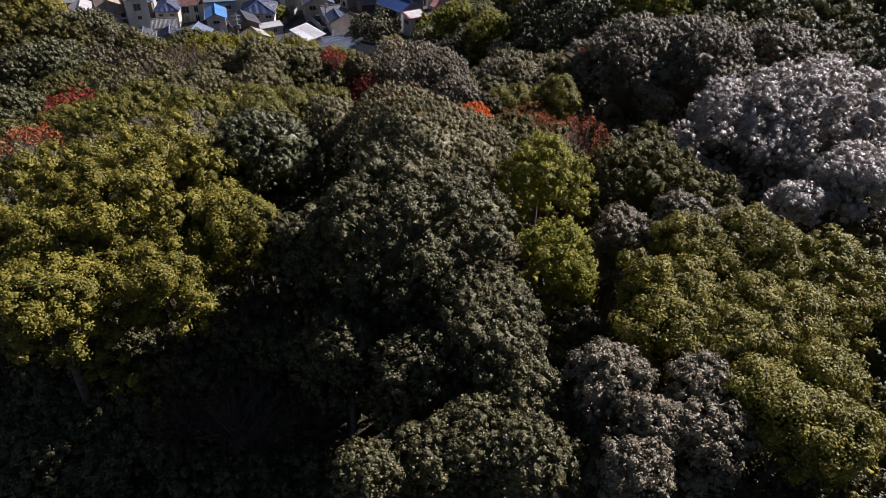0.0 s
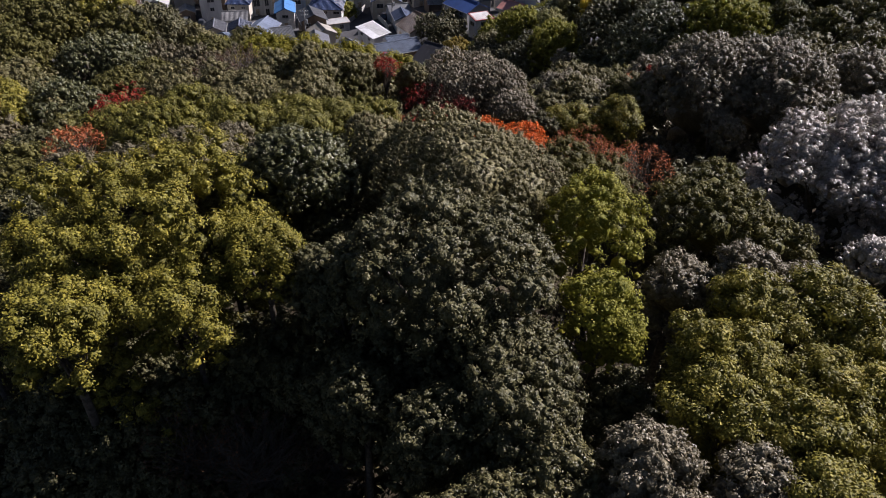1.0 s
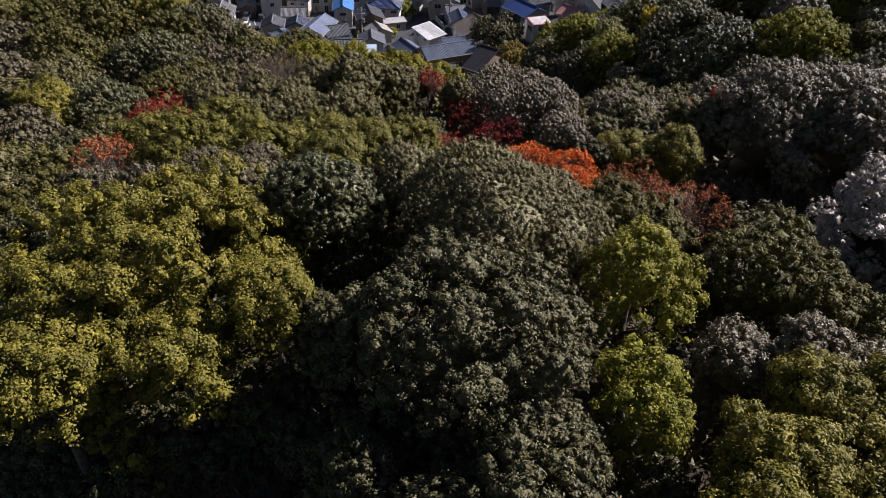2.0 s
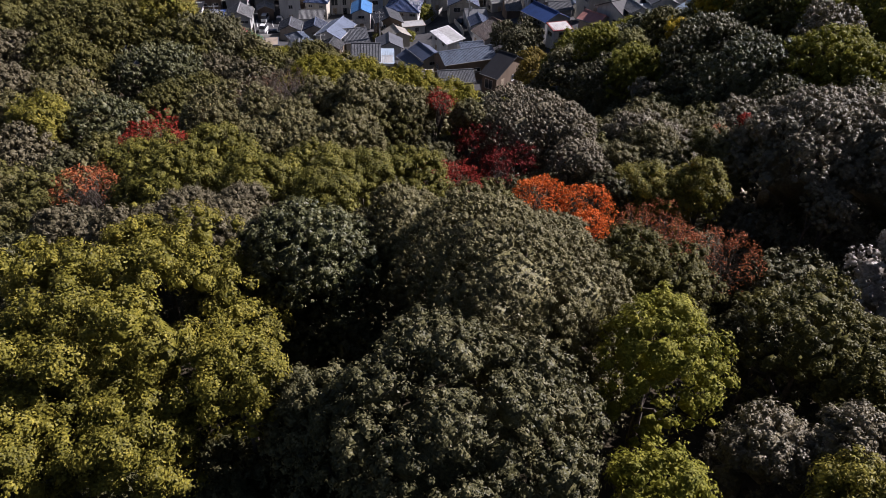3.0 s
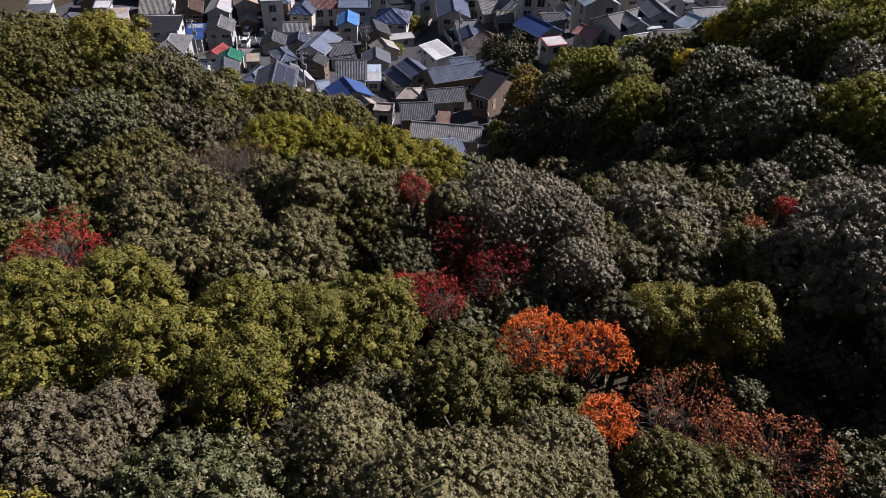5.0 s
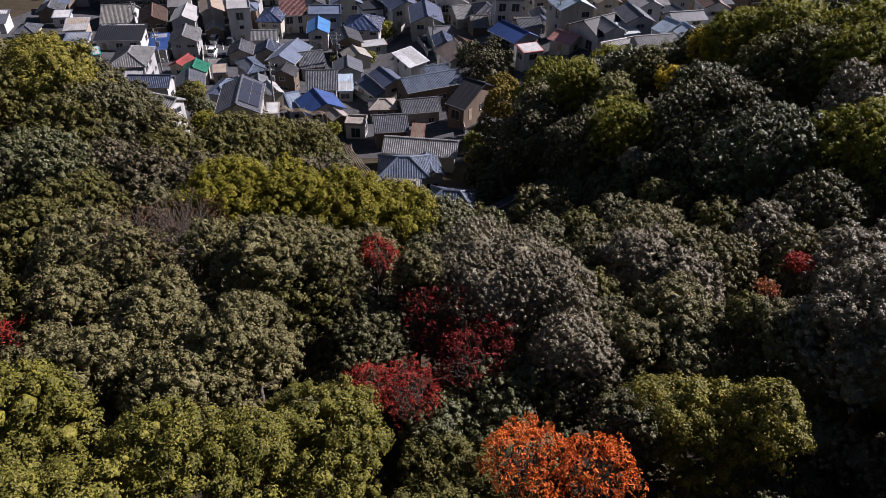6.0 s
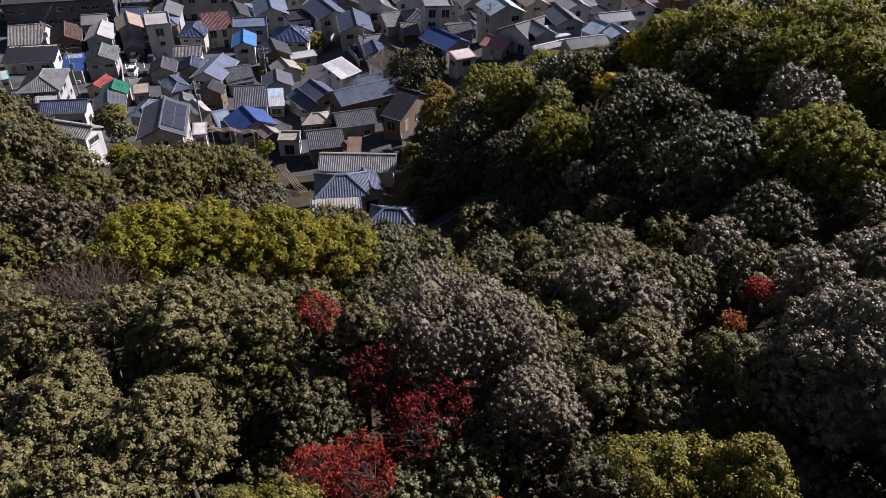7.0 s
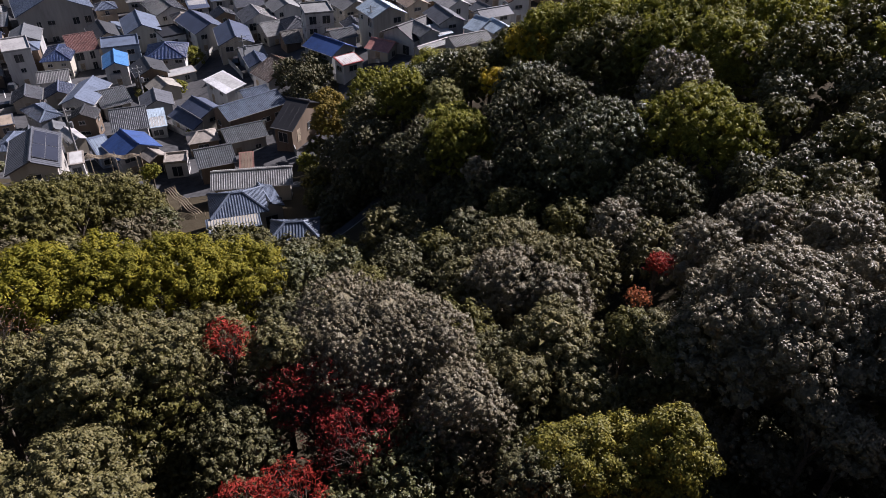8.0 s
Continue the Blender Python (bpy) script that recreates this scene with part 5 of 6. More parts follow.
tree("grayolive", 20.2, 32.1, 39.6, 1.61, spray=1.6)
tree("darkoak", 22.7, 31.5, 40.3, 1.21, spray=1.6)
tree("olive", -34.7, 33.6, 34.4, 2.31, spray=1.6)
tree("olive", -23.0, 34.1, 34.0, 1.59, spray=1.6)
tree("olive", 15.5, 34.0, 38.6, 1.55, spray=1.6)
tree("grayolive", 22.9, 34.7, 40.0, 1.63, spray=1.6)
tree("olive", 27.0, 33.5, 42.1, 2.34, spray=1.6)
tree("green", 31.5, 34.3, 43.3, 2.90, spray=1.6)
tree("olive", -42.8, 35.5, 34.2, 2.76, spray=1.6)
tree("graybrown", -37.1, 36.5, 34.1, 2.90, spray=1.6)
tree("grayolive", -31.8, 36.7, 34.0, 3.03, spray=1.6)
tree("olive", -20.9, 35.9, 33.9, 1.55, spray=1.6)
tree("olive", -16.9, 36.4, 34.9, 1.47, spray=1.6)
tree("darkoak", 25.1, 35.9, 40.5, 1.34, spray=1.6)
tree("graybrown", -40.6, 39.0, 34.0, 3.19, spray=1.6)
tree("darkoak", 3.5, 37.8, 35.3, 1.41, spray=1.6)
tree("darkoak", 22.3, 37.8, 39.5, 1.44, spray=1.6)
tree("olive", 24.8, 38.8, 40.2, 1.49, spray=1.6)
tree("grayolive", 31.1, 38.6, 42.9, 2.82, spray=1.6)
tree("olive", -45.8, 40.4, 33.9, 2.55, spray=1.6)
tree("graybrown", -34.8, 41.2, 33.7, 2.69, spray=1.6)
tree("darkoak", -21.1, 40.8, 32.8, 1.43, spray=1.6)
tree("darkoak", -10.7, 40.1, 35.4, 1.45, spray=1.6)
tree("darkoak", -7.6, 39.9, 35.4, 1.65, spray=1.6)
tree("darkoak", -3.9, 41.2, 34.7, 1.28, spray=1.6)
tree("olive", 2.6, 40.6, 34.4, 1.51, spray=1.6)
tree("grayolive", 20.5, 40.6, 38.6, 1.25, spray=1.6)
tree("olive", 22.7, 40.0, 39.4, 1.27, spray=1.6)
tree("olive", 25.2, 41.1, 40.1, 1.58, spray=1.6)
tree("olive", 36.2, 41.3, 44.2, 2.38, spray=1.6)
tree("olive", -43.2, 43.1, 33.8, 2.51, spray=1.6)
tree("graybrown", -38.4, 42.4, 33.8, 2.40, spray=1.6)
tree("olive", -20.9, 42.8, 32.5, 1.29, spray=1.6)
tree("grayolive", -1.8, 42.4, 34.0, 1.58, spray=1.6)
tree("darkoak", 0.5, 43.3, 33.4, 1.21, spray=1.6)
tree("darkoak", 16.6, 43.1, 36.9, 1.44, spray=1.6)
tree("grayolive", 18.8, 42.5, 37.7, 1.65, spray=1.6)
tree("grayolive", 22.7, 43.1, 39.0, 1.22, spray=1.6)
tree("olive", 28.9, 43.1, 42.0, 2.87, spray=1.6)
tree("darkoak", -18.9, 45.2, 32.6, 1.57, spray=1.6)
tree("darkoak", -16.5, 45.0, 33.1, 1.36, spray=1.6)
tree("olive", -1.2, 45.2, 32.4, 1.44, spray=1.6)
tree("grayolive", 12.4, 44.4, 35.0, 1.68, spray=1.6)
tree("olive", 17.8, 45.2, 36.8, 1.40, spray=1.6)
tree("grayolive", 20.1, 44.5, 37.8, 1.59, spray=1.6)
tree("grayolive", 24.4, 44.8, 39.5, 1.26, spray=1.6)
tree("glossy", 34.0, 45.1, 43.4, 2.83, spray=1.6)
tree("olive", -47.0, 47.2, 33.8, 2.63, spray=1.6)
tree("grayolive", -42.8, 47.5, 33.8, 2.88, spray=1.6)
tree("graybrown", -38.6, 46.7, 33.7, 2.51, spray=1.6)
tree("grayolive", -15.1, 46.7, 32.8, 1.32, spray=1.6)
tree("darkoak", -10.3, 47.3, 32.4, 1.22, spray=1.6)
tree("darkoak", -8.4, 47.9, 31.7, 1.37, spray=1.6)
tree("olive", -1.1, 47.4, 31.1, 1.48, spray=1.6)
tree("darkoak", 18.0, 47.9, 36.4, 1.24, spray=1.6)
tree("darkoak", 20.2, 47.0, 37.5, 1.42, spray=1.6)
tree("olive", 22.3, 47.5, 38.4, 1.49, spray=1.6)
tree("olive", 25.2, 46.7, 39.7, 1.29, spray=1.6)
tree("grayolive", 38.2, 47.4, 44.3, 3.09, spray=1.6)
tree("darkoak", -14.1, 49.4, 31.7, 1.69, spray=1.6)
tree("darkoak", -9.9, 49.9, 30.7, 1.33, spray=1.6)
tree("olive", -5.8, 48.8, 30.6, 1.46, spray=1.6)
tree("darkoak", 0.8, 49.9, 30.0, 1.70, spray=1.6)
tree("darkoak", 3.7, 49.0, 31.1, 1.25, spray=1.6)
tree("grayolive", 7.4, 49.9, 32.0, 1.26, spray=1.6)
tree("olive", 9.9, 49.9, 32.9, 1.46, spray=1.6)
tree("grayolive", 24.5, 48.8, 39.2, 1.62, spray=1.6)
tree("green", 29.0, 48.8, 41.6, 3.01, spray=1.6)
tree("olive", 34.0, 50.0, 43.0, 3.02, spray=1.6)
tree("olive", -49.5, 52.1, 33.6, 2.73, spray=1.6)
tree("olive", -44.7, 51.2, 33.7, 2.78, spray=1.6)
tree("grayolive", -16.2, 51.6, 31.0, 1.64, spray=1.6)
tree("darkoak", -12.7, 51.4, 30.4, 1.27, spray=1.6)
tree("olive", -9.5, 51.9, 29.4, 1.23, spray=1.6)
tree("grayolive", -7.6, 51.4, 29.3, 1.54, spray=1.6)
tree("darkoak", -3.2, 51.5, 28.7, 1.28, spray=1.6)
tree("olive", 3.3, 52.0, 29.7, 1.24, spray=1.6)
tree("darkoak", 5.7, 50.9, 31.1, 1.33, spray=1.6)
tree("olive", 21.0, 51.5, 37.8, 1.22, spray=1.6)
tree("darkoak", 25.6, 52.1, 39.5, 1.51, spray=1.6)
tree("olive", -12.4, 53.6, 29.1, 1.44, spray=1.6)
tree("olive", -7.7, 54.2, 27.4, 1.66, spray=1.6)
tree("grayolive", -2.9, 54.2, 26.9, 1.52, spray=1.6)
tree("darkoak", 1.0, 53.6, 28.2, 1.37, spray=1.6)
tree("darkoak", 5.2, 53.8, 30.0, 1.36, spray=1.6)
tree("olive", 7.8, 53.3, 31.6, 1.33, spray=1.6)
tree("darkoak", 22.2, 53.5, 38.3, 1.32, spray=1.6)
tree("green", 29.6, 53.2, 41.5, 2.77, spray=1.6)
tree("green", 36.3, 54.3, 43.2, 2.57, spray=1.6)
tree("olive", -47.5, 55.7, 33.4, 3.01, spray=1.6)
tree("olive", -41.5, 56.7, 33.3, 2.55, spray=1.6)
tree("graybrown", -14.5, 55.6, 29.3, 2.48, spray=1.6)
# dark leaf here paints in the valley's shade on a green tree
tree("darkoak", 2.5, 56.3, 26.6, 2.32, spray=1.6)
tree("olive", 24.9, 56.1, 39.9, 2.81, spray=1.6)
tree("darkoak", -51.5, 57.5, 33.0, 2.30, spray=1.6)
tree("darkoak", -9.7, 58.7, 25.8, 3.00, spray=1.6)
tree("olive", -3.3, 57.7, 25.0, 2.74, spray=1.6)
tree("olive", 29.8, 57.6, 41.0, 2.79, spray=1.6)
tree("olive", 33.6, 57.6, 42.1, 2.43, spray=1.6)
tree("grayolive", 38.7, 58.0, 43.5, 3.08, spray=1.6)
tree("graybrown", -49.3, 60.4, 32.5, 2.93, spray=1.6)
tree("olive", -41.6, 60.5, 32.5, 2.63, spray=1.6)
tree("graybrown", -30.6, 60.9, 30.0, 2.31, spray=1.6)
tree("grayolive", 1.1, 59.9, 26.1, 2.52, spray=1.6)
tree("green", 22.8, 60.8, 38.9, 3.04, spray=1.6)
tree("green", 32.1, 61.1, 41.3, 2.68, spray=1.6)
tree("glossy", 35.8, 61.0, 42.4, 2.38, spray=1.6)
tree("olive", -52.6, 63.2, 31.6, 2.44, spray=1.6)
tree("grayolive", -45.6, 62.8, 31.9, 2.94, spray=1.6)
tree("olive", -10.2, 62.8, 23.2, 2.93, spray=1.6)
tree("darkoak", -5.5, 62.4, 22.5, 2.50, spray=1.6)
tree("green", 27.3, 62.2, 40.0, 2.85, spray=1.6)
tree("graybrown", -41.7, 64.9, 31.0, 2.81, spray=1.6)
tree("graybrown", -34.1, 64.7, 28.7, 2.63, spray=1.6)
tree("darkoak", -22.9, 64.4, 26.8, 3.04, spray=1.6)
tree("green", 38.2, 65.3, 42.6, 2.87, spray=1.6)
tree("darkoak", -51.3, 67.5, 30.1, 2.99, spray=1.6)
tree("grayolive", -47.0, 66.6, 30.5, 2.59, spray=1.6)
tree("green", 30.0, 67.1, 40.2, 2.56, spray=1.6)
tree("grayolive", -42.9, 69.8, 28.9, 2.39, spray=1.6)
tree("darkoak", -38.8, 68.5, 28.2, 3.08, spray=1.6)
tree("olive", -27.1, 69.6, 23.8, 2.27, spray=1.6)
tree("olive", -23.3, 69.7, 24.3, 2.79, spray=1.6)
tree("glossy", 12.3, 69.3, 32.9, 2.81, spray=1.6)
tree("green", 34.5, 69.8, 41.0, 3.07, spray=1.6)
tree("graybrown", -52.7, 71.4, 28.5, 2.31, spray=1.6)
tree("olive", -47.5, 70.9, 28.6, 3.06, spray=1.6)
tree("green", 22.3, 71.1, 37.6, 2.36, spray=1.6)
tree("olive", 27.0, 71.0, 38.9, 2.60, spray=1.6)
tree("olive", 38.5, 72.0, 41.7, 2.83, spray=1.6)
tree("darkoak", -40.7, 73.7, 24.3, 2.66, spray=1.6)
tree("green", 7.0, 73.3, 27.8, 2.63, spray=1.6)
tree("olive", 24.7, 74.2, 37.7, 2.66, spray=1.6)
tree("olive", 30.1, 74.0, 39.2, 3.18, spray=1.6)
tree("olive", -51.4, 76.2, 26.2, 2.40, spray=1.6)
tree("darkoak", -44.8, 75.4, 25.8, 2.61, spray=1.6)
tree("green", 35.4, 75.4, 40.3, 2.84, spray=1.6)
tree("grayolive", -47.4, 78.4, 24.4, 3.04, spray=1.6)
tree("green", 20.0, 78.1, 35.3, 2.60, spray=1.6)
tree("green", 27.9, 78.2, 37.4, 2.72, spray=1.6)
tree("green", 37.7, 78.6, 40.3, 2.67, spray=1.6)
tree("olive", -51.3, 80.8, 23.8, 3.20, spray=1.6)
tree("glossy", 24.4, 79.7, 36.0, 2.52, spray=1.6)
tree("olive", 31.2, 79.7, 37.9, 2.45, spray=1.6)
tree("olive", 14.6, 82.8, 30.8, 2.79, spray=1.6)
tree("grayolive", 20.9, 81.8, 34.4, 2.71, spray=1.6)
tree("olive", 27.3, 82.6, 35.5, 2.60, spray=1.6)
tree("green", 36.4, 82.8, 38.9, 2.40, spray=1.6)
tree("green", 18.4, 85.1, 32.1, 2.55, spray=1.6)
tree("olive", 31.3, 84.5, 36.1, 3.08, spray=1.6)
tree("darkoak", -52.0, 86.1, 19.5, 2.81, spray=1.6)
tree("glossy", 9.4, 86.3, 27.3, 2.83, spray=1.6)
tree("glossy", 13.8, 86.8, 28.4, 2.37, spray=1.6)
tree("glossy", 23.0, 87.3, 32.8, 2.40, spray=1.6)
tree("green", 27.1, 86.1, 34.3, 2.33, spray=1.6)
tree("olive", 36.1, 86.9, 36.4, 2.95, spray=1.6)
tree("green", 16.5, 89.1, 29.2, 2.33, spray=1.6)
tree("olive", 29.8, 88.7, 33.8, 2.64, spray=1.6)
tree("grayolive", 0.3, 91.8, 20.2, 2.71, spray=1.6)
tree("glossy", 5.2, 91.6, 23.5, 2.31, spray=1.6)
tree("glossy", 9.5, 90.7, 25.9, 2.91, spray=1.6)
tree("olive", 13.8, 91.8, 26.2, 3.13, spray=1.6)
tree("green", 20.0, 91.3, 30.4, 2.38, spray=1.6)
tree("olive", 25.0, 91.7, 31.6, 2.83, spray=1.6)
tree("olive", 33.1, 91.7, 33.6, 2.73, spray=1.6)
tree("olive", 38.5, 91.1, 35.6, 2.20, spray=1.6)
tree("olive", 29.1, 93.7, 31.6, 2.26, spray=1.6)
tree("glossy", 2.9, 95.6, 20.3, 3.03, spray=1.6)
tree("glossy", 7.1, 95.8, 22.9, 2.42, spray=1.6)
tree("olive", 12.1, 96.0, 24.2, 2.52, spray=1.6)
tree("green", 16.0, 96.0, 25.2, 2.37, spray=1.6)
tree("glossy", 21.2, 95.2, 29.2, 2.35, spray=1.6)
tree("olive", 24.7, 95.6, 30.0, 2.47, spray=1.6)
tree("olive", 0.9, 99.4, 17.6, 3.12, spray=1.6)
tree("green", 7.9, 100.4, 22.0, 2.48, spray=1.6)
tree("olive", 12.0, 100.1, 22.4, 2.53, spray=1.6)
tree("green", 22.6, 100.1, 27.9, 2.38, spray=1.6)
tree("green", 4.9, 104.2, 18.8, 2.51, spray=1.6)
tree("olive", 9.3, 103.9, 21.0, 2.75, spray=1.6)
tree("green", 10.2, 108.3, 19.3, 2.79, spray=1.6)
tree("green", 9.6, 113.6, 17.4, 2.71, spray=1.6)
tree("green", -37.6, 174.1, -3.2, 2.38, 5.4)
tree("olive", -53.4, 109.3, 7.5, 2.26, 5.1)
tree("yellowgreen", -57.0, 117.2, 3.6, 1.63, 3.9)
tree("green", -38.3, 144.7, -3.2, 1.41, 3.4)
tree("green", -29.5, 130.9, -1.7, 1.16, 2.9)
tree("olive", -9.9, 123.4, 1.8, 1.05, 2.7)
tree("green", -6.1, 119.9, 4.0, 1.29, 3.2)
tree("olive", -7.4, 113.3, 4.6, 1.57, 3.7)
tree("green", -8.6, 108.0, 4.9, 1.50, 3.6)
tree("autumn", -6.0, 126.2, 6.6, 2.51, 5.6)
tree("darkoak", -13.0, 144.3, 5.0, 3.34, 7.3)
tree("darkoak", -8.7, 143.7, 6.2, 2.86, 6.3)
tree("green", -30.8, 109.4, 3.3, 1.24, 3.1)
tree("glossy", -46.9, 100.1, 10.1, 1.69, 4.0)
tree("green", -37.1, 156.6, -3.8, 1.52, 3.6)
tree("olive", -43.9, 154.8, -4.4, 1.14, 2.9)
tree("olive", -6.8, 98.5, 8.0, 1.88, 4.4)
tree("olive", -6.5, 91.0, 9.4, 1.52, 3.6)
tree("darkoak", -2.1, 83.6, 15.6, 2.76, 6.1)
tree("darkoak", 1.9, 72.3, 19.1, 2.33, 5.3)
tree("darkoak", -3.5, 102.8, 10.1, 2.95, 6.5)
# bamboo and silver kinds stand in for two pale broad-leaved shrubs
tree("bamboo", -3.3, 71.4, 16.2, 0.95, 2.6)
tree("silver", -0.1, 75.6, 14.4, 0.62, 2.0)
tree("darkoak", -4.4, 81.4, 13.4, 1.69, 4.0)
tree("darkoak", 0.3, 92.5, 13.7, 3.09, 6.8)


# ---- ground ----
FEET = np.array([(t[1], t[2], t[3] - t[5]) for t in TREES] + HOUSE_FEET, float)


def ground_height(px, py):
    """The lie of the land: a blend of the feet of all that stands on it, and the plain beyond."""
    px, py = np.atleast_1d(px).astype(float), np.atleast_1d(py).astype(float)
    plain = np.where(py < 60, 30.0, -7.0)
    if px.size < 50:
        w = np.exp(-((px[:, None] - FEET[:, 0]) ** 2 + (py[:, None] - FEET[:, 1]) ** 2) / 50.0)
        return (plain * 1e-3 + w @ FEET[:, 2]) / (1e-3 + w.sum(axis=1))
    num, den = plain * 1e-3, np.full(px.shape, 1e-3)
    for fx, fy, fz in FEET:
        w = np.exp(-((px - fx) ** 2 + (py - fy) ** 2) / 50.0)
        num += w * fz
        den += w
    return num / den


xs = np.concatenate([np.linspace(-900, -130, 12), np.linspace(-125, 80, 138), np.linspace(90, 900, 12)])
ys = np.concatenate([np.linspace(-700, -30, 12), np.linspace(-25, 240, 177), np.linspace(260, 2500, 14)])
gx, gy = np.meshgrid(xs, ys)
gz = ground_height(gx.ravel(), gy.ravel())
nx, ny = len(xs), len(ys)
ii = (np.arange(ny - 1)[:, None] * nx + np.arange(nx - 1)[None]).ravel()
ground = new("ground", mesh_from("ground", np.stack([gx.ravel(), gy.ravel(), gz], 1), np.stack([ii, ii + 1, ii + nx + 1, ii + nx], 1), [GROUND]))
tagged(ground, "leaf-littered hillside earth running down to the village", "ground", kind="structure")

# ---- undergrowth ----
ug = np.random.default_rng(77)
spots = np.stack([ug.uniform(-20, 18, 900), ug.uniform(4, 62, 900)], 1)
sz = ground_height(spots[:, 0], spots[:, 1])
pick = np.repeat(np.arange(900), 55)
way = ug.normal(size=(len(pick), 3))
way[:, 2] = np.abs(way[:, 2])
way /= np.linalg.norm(way, axis=1)[:, None]
at = np.stack([spots[pick, 0], spots[pick, 1], sz[pick]], 1) + way * ug.uniform(0.3, 1.1, len(pick))[:, None]
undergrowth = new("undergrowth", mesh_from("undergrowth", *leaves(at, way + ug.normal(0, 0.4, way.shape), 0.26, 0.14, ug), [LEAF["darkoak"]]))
tagged(undergrowth, "dark evergreen saplings and ferns on the shaded forest floor", "undergrowth", kind="stuff")

# ---- trees ----
for i, spec in enumerate(TREES):
    build_tree(i, *spec)

# ---- houses ----
for i, spec in enumerate(HOUSES):
    build_house(i, *spec)

# ---- streets ----
hx = np.array([(s[0], s[1], 0.5 * max(s[3], s[4])) for s in HOUSES])
px, py = np.meshgrid(np.arange(-125.0, 42.0, 1.25), np.arange(84.0, 232.0, 1.25))
cx, cy = px[:-1, :-1] + 0.6, py[:-1, :-1] + 0.6
near = np.min(np.hypot(cx[..., None] - hx[:, 0], cy[..., None] - hx[:, 1]) - hx[:, 2], axis=-1)
keep = ((near < 4.5) & (cy > 100)) | ((near < 8) & (cy > 118)) | (cy > 150)
pz = ground_height(px.ravel(), py.ravel()) + 0.06
cols = px.shape[1]
cell = (np.arange(px.shape[0] - 1)[:, None] * cols + np.arange(cols - 1)[None])[keep]
road = new("road", mesh_from("road", np.stack([px.ravel(), py.ravel(), pz], 1), np.stack([cell, cell + 1, cell + cols + 1, cell + cols], 1), [ASPHALT]))
tagged(road, "worn grey asphalt lanes between the village houses", "road", kind="structure")


def foot(x, y):
    return float(ground_height(x, y)[0]) + 0.06


# ---- cars ----
def loft(sections):
    """A closed body through cross-sections of equal length."""
    k = len(sections[0])
    v = [p for s in sections for p in s]
    f = [(a * k + j, a * k + (j + 1) % k, (a + 1) * k + (j + 1) % k, (a + 1) * k + j) for a in range(len(sections) - 1) for j in range(k)]
    f += [tuple(range(k))[::-1], tuple(range(len(v) - k, len(v)))]
    return v, f


def car(x, y, turn, length, width, height, color, words):
    key = "car_" + words.split()[0]
    if key not in MADE:
        MADE[key] = plain_material(key + "_paint", color, 0.25, 0.6, 0.0, 0.05, 2.0)
    root = tagged(new("car"), words, "car", "parked cars")
    root.matrix_world = pose(x, y, foot(x, y), 0, 0, turn)
    L, W, H = length / 2, width / 2, height
    belt = H * 0.58

    def ring(at, half, z0, z1):
        return [(at, -half, z0), (at, half, z0), (at, half * 1.0, z1 * 0.8), (at, half * 0.93, z1), (at, -half * 0.93, z1), (at, -half, z1 * 0.8)]
    body = loft([ring(-L, W * 0.88, 0.32, belt * 0.9), ring(-L * 0.92, W, 0.2, belt), ring(L * 0.45, W, 0.2, belt), ring(L * 0.9, W * 0.97, 0.2, belt * 0.86), ring(L, W * 0.85, 0.32, belt * 0.7)])
    b = part("body", *body, MADE[key], root)
    cabin = loft([[(-L * 0.93, -W * 0.86, belt - 0.02), (-L * 0.93, W * 0.86, belt - 0.02), (-L * 0.78, W * 0.74, H), (-L * 0.78, -W * 0.74, H)],
                  [(L * 0.52, -W * 0.88, belt - 0.02), (L * 0.52, W * 0.88, belt - 0.02), (L * 0.12, W * 0.74, H), (L * 0.12, -W * 0.74, H)]])
    part("cabin_glass", *cabin, GLASS, root)
    part("roof", box(-L * 0.80, L * 0.14, -W * 0.75, W * 0.75, H - 0.01, H + 0.05), BOX_F, MADE[key], root)
    for sx in (-0.6, 0.6):
        for sy in (-1, 1):
            wheel = part("wheel", *rod((L * sx, sy * (W - 0.16), 0.3), (L * sx, sy * (W + 0.01), 0.3), 0.3, 14), RUBBER, root)
            part("rim", *rod((L * sx, sy * (W - 0.05), 0.3), (L * sx, sy * (W + 0.025), 0.3), 0.18, 10), STEEL, wheel)
    for sy in (-0.62, 0.62):
        part("headlight", box(L * 0.93, L * 0.99, sy * W - 0.13, sy * W + 0.13, belt * 0.62, belt * 0.74), BOX_F, PAINT, root)
    return root


car(-74.5, 160.8, 100, 3.40, 1.48, 1.75, (0.6, 0.6, 0.6), "white compact van parked in the asphalt lot")
car(-70.5, 151.2, 100, 3.40, 1.48, 1.70, (0.6, 0.6, 0.6), "white compact van parked in the asphalt lot")
car(-65.5, 146.7, 20, 3.50, 1.50, 1.50, (0.03, 0.03, 0.035), "black small car parked in the asphalt lot")
car(-113.6, 181.3, 20, 4.60, 1.70, 1.90, (0.45, 0.47, 0.5), "silver van parked beside the apartment block")
car(-106.8, 183.7, 20, 4.20, 1.70, 1.50, (0.35, 0.4, 0.5), "bluish saloon car parked beside the apartment block")
car(-26.5, 167.3, 80, 3.90, 1.60, 1.50, (0.03, 0.035, 0.05), "black hatchback parked in the lane")
car(-40.3, 148.7, 15, 3.60, 1.50, 1.50, (0.25, 0.42, 0.55), "pale blue small car parked between houses")
car(-70.9, 161.4, 100, 3.40, 1.48, 1.50, (0.05, 0.05, 0.055), "dark compact car parked in the asphalt lot")


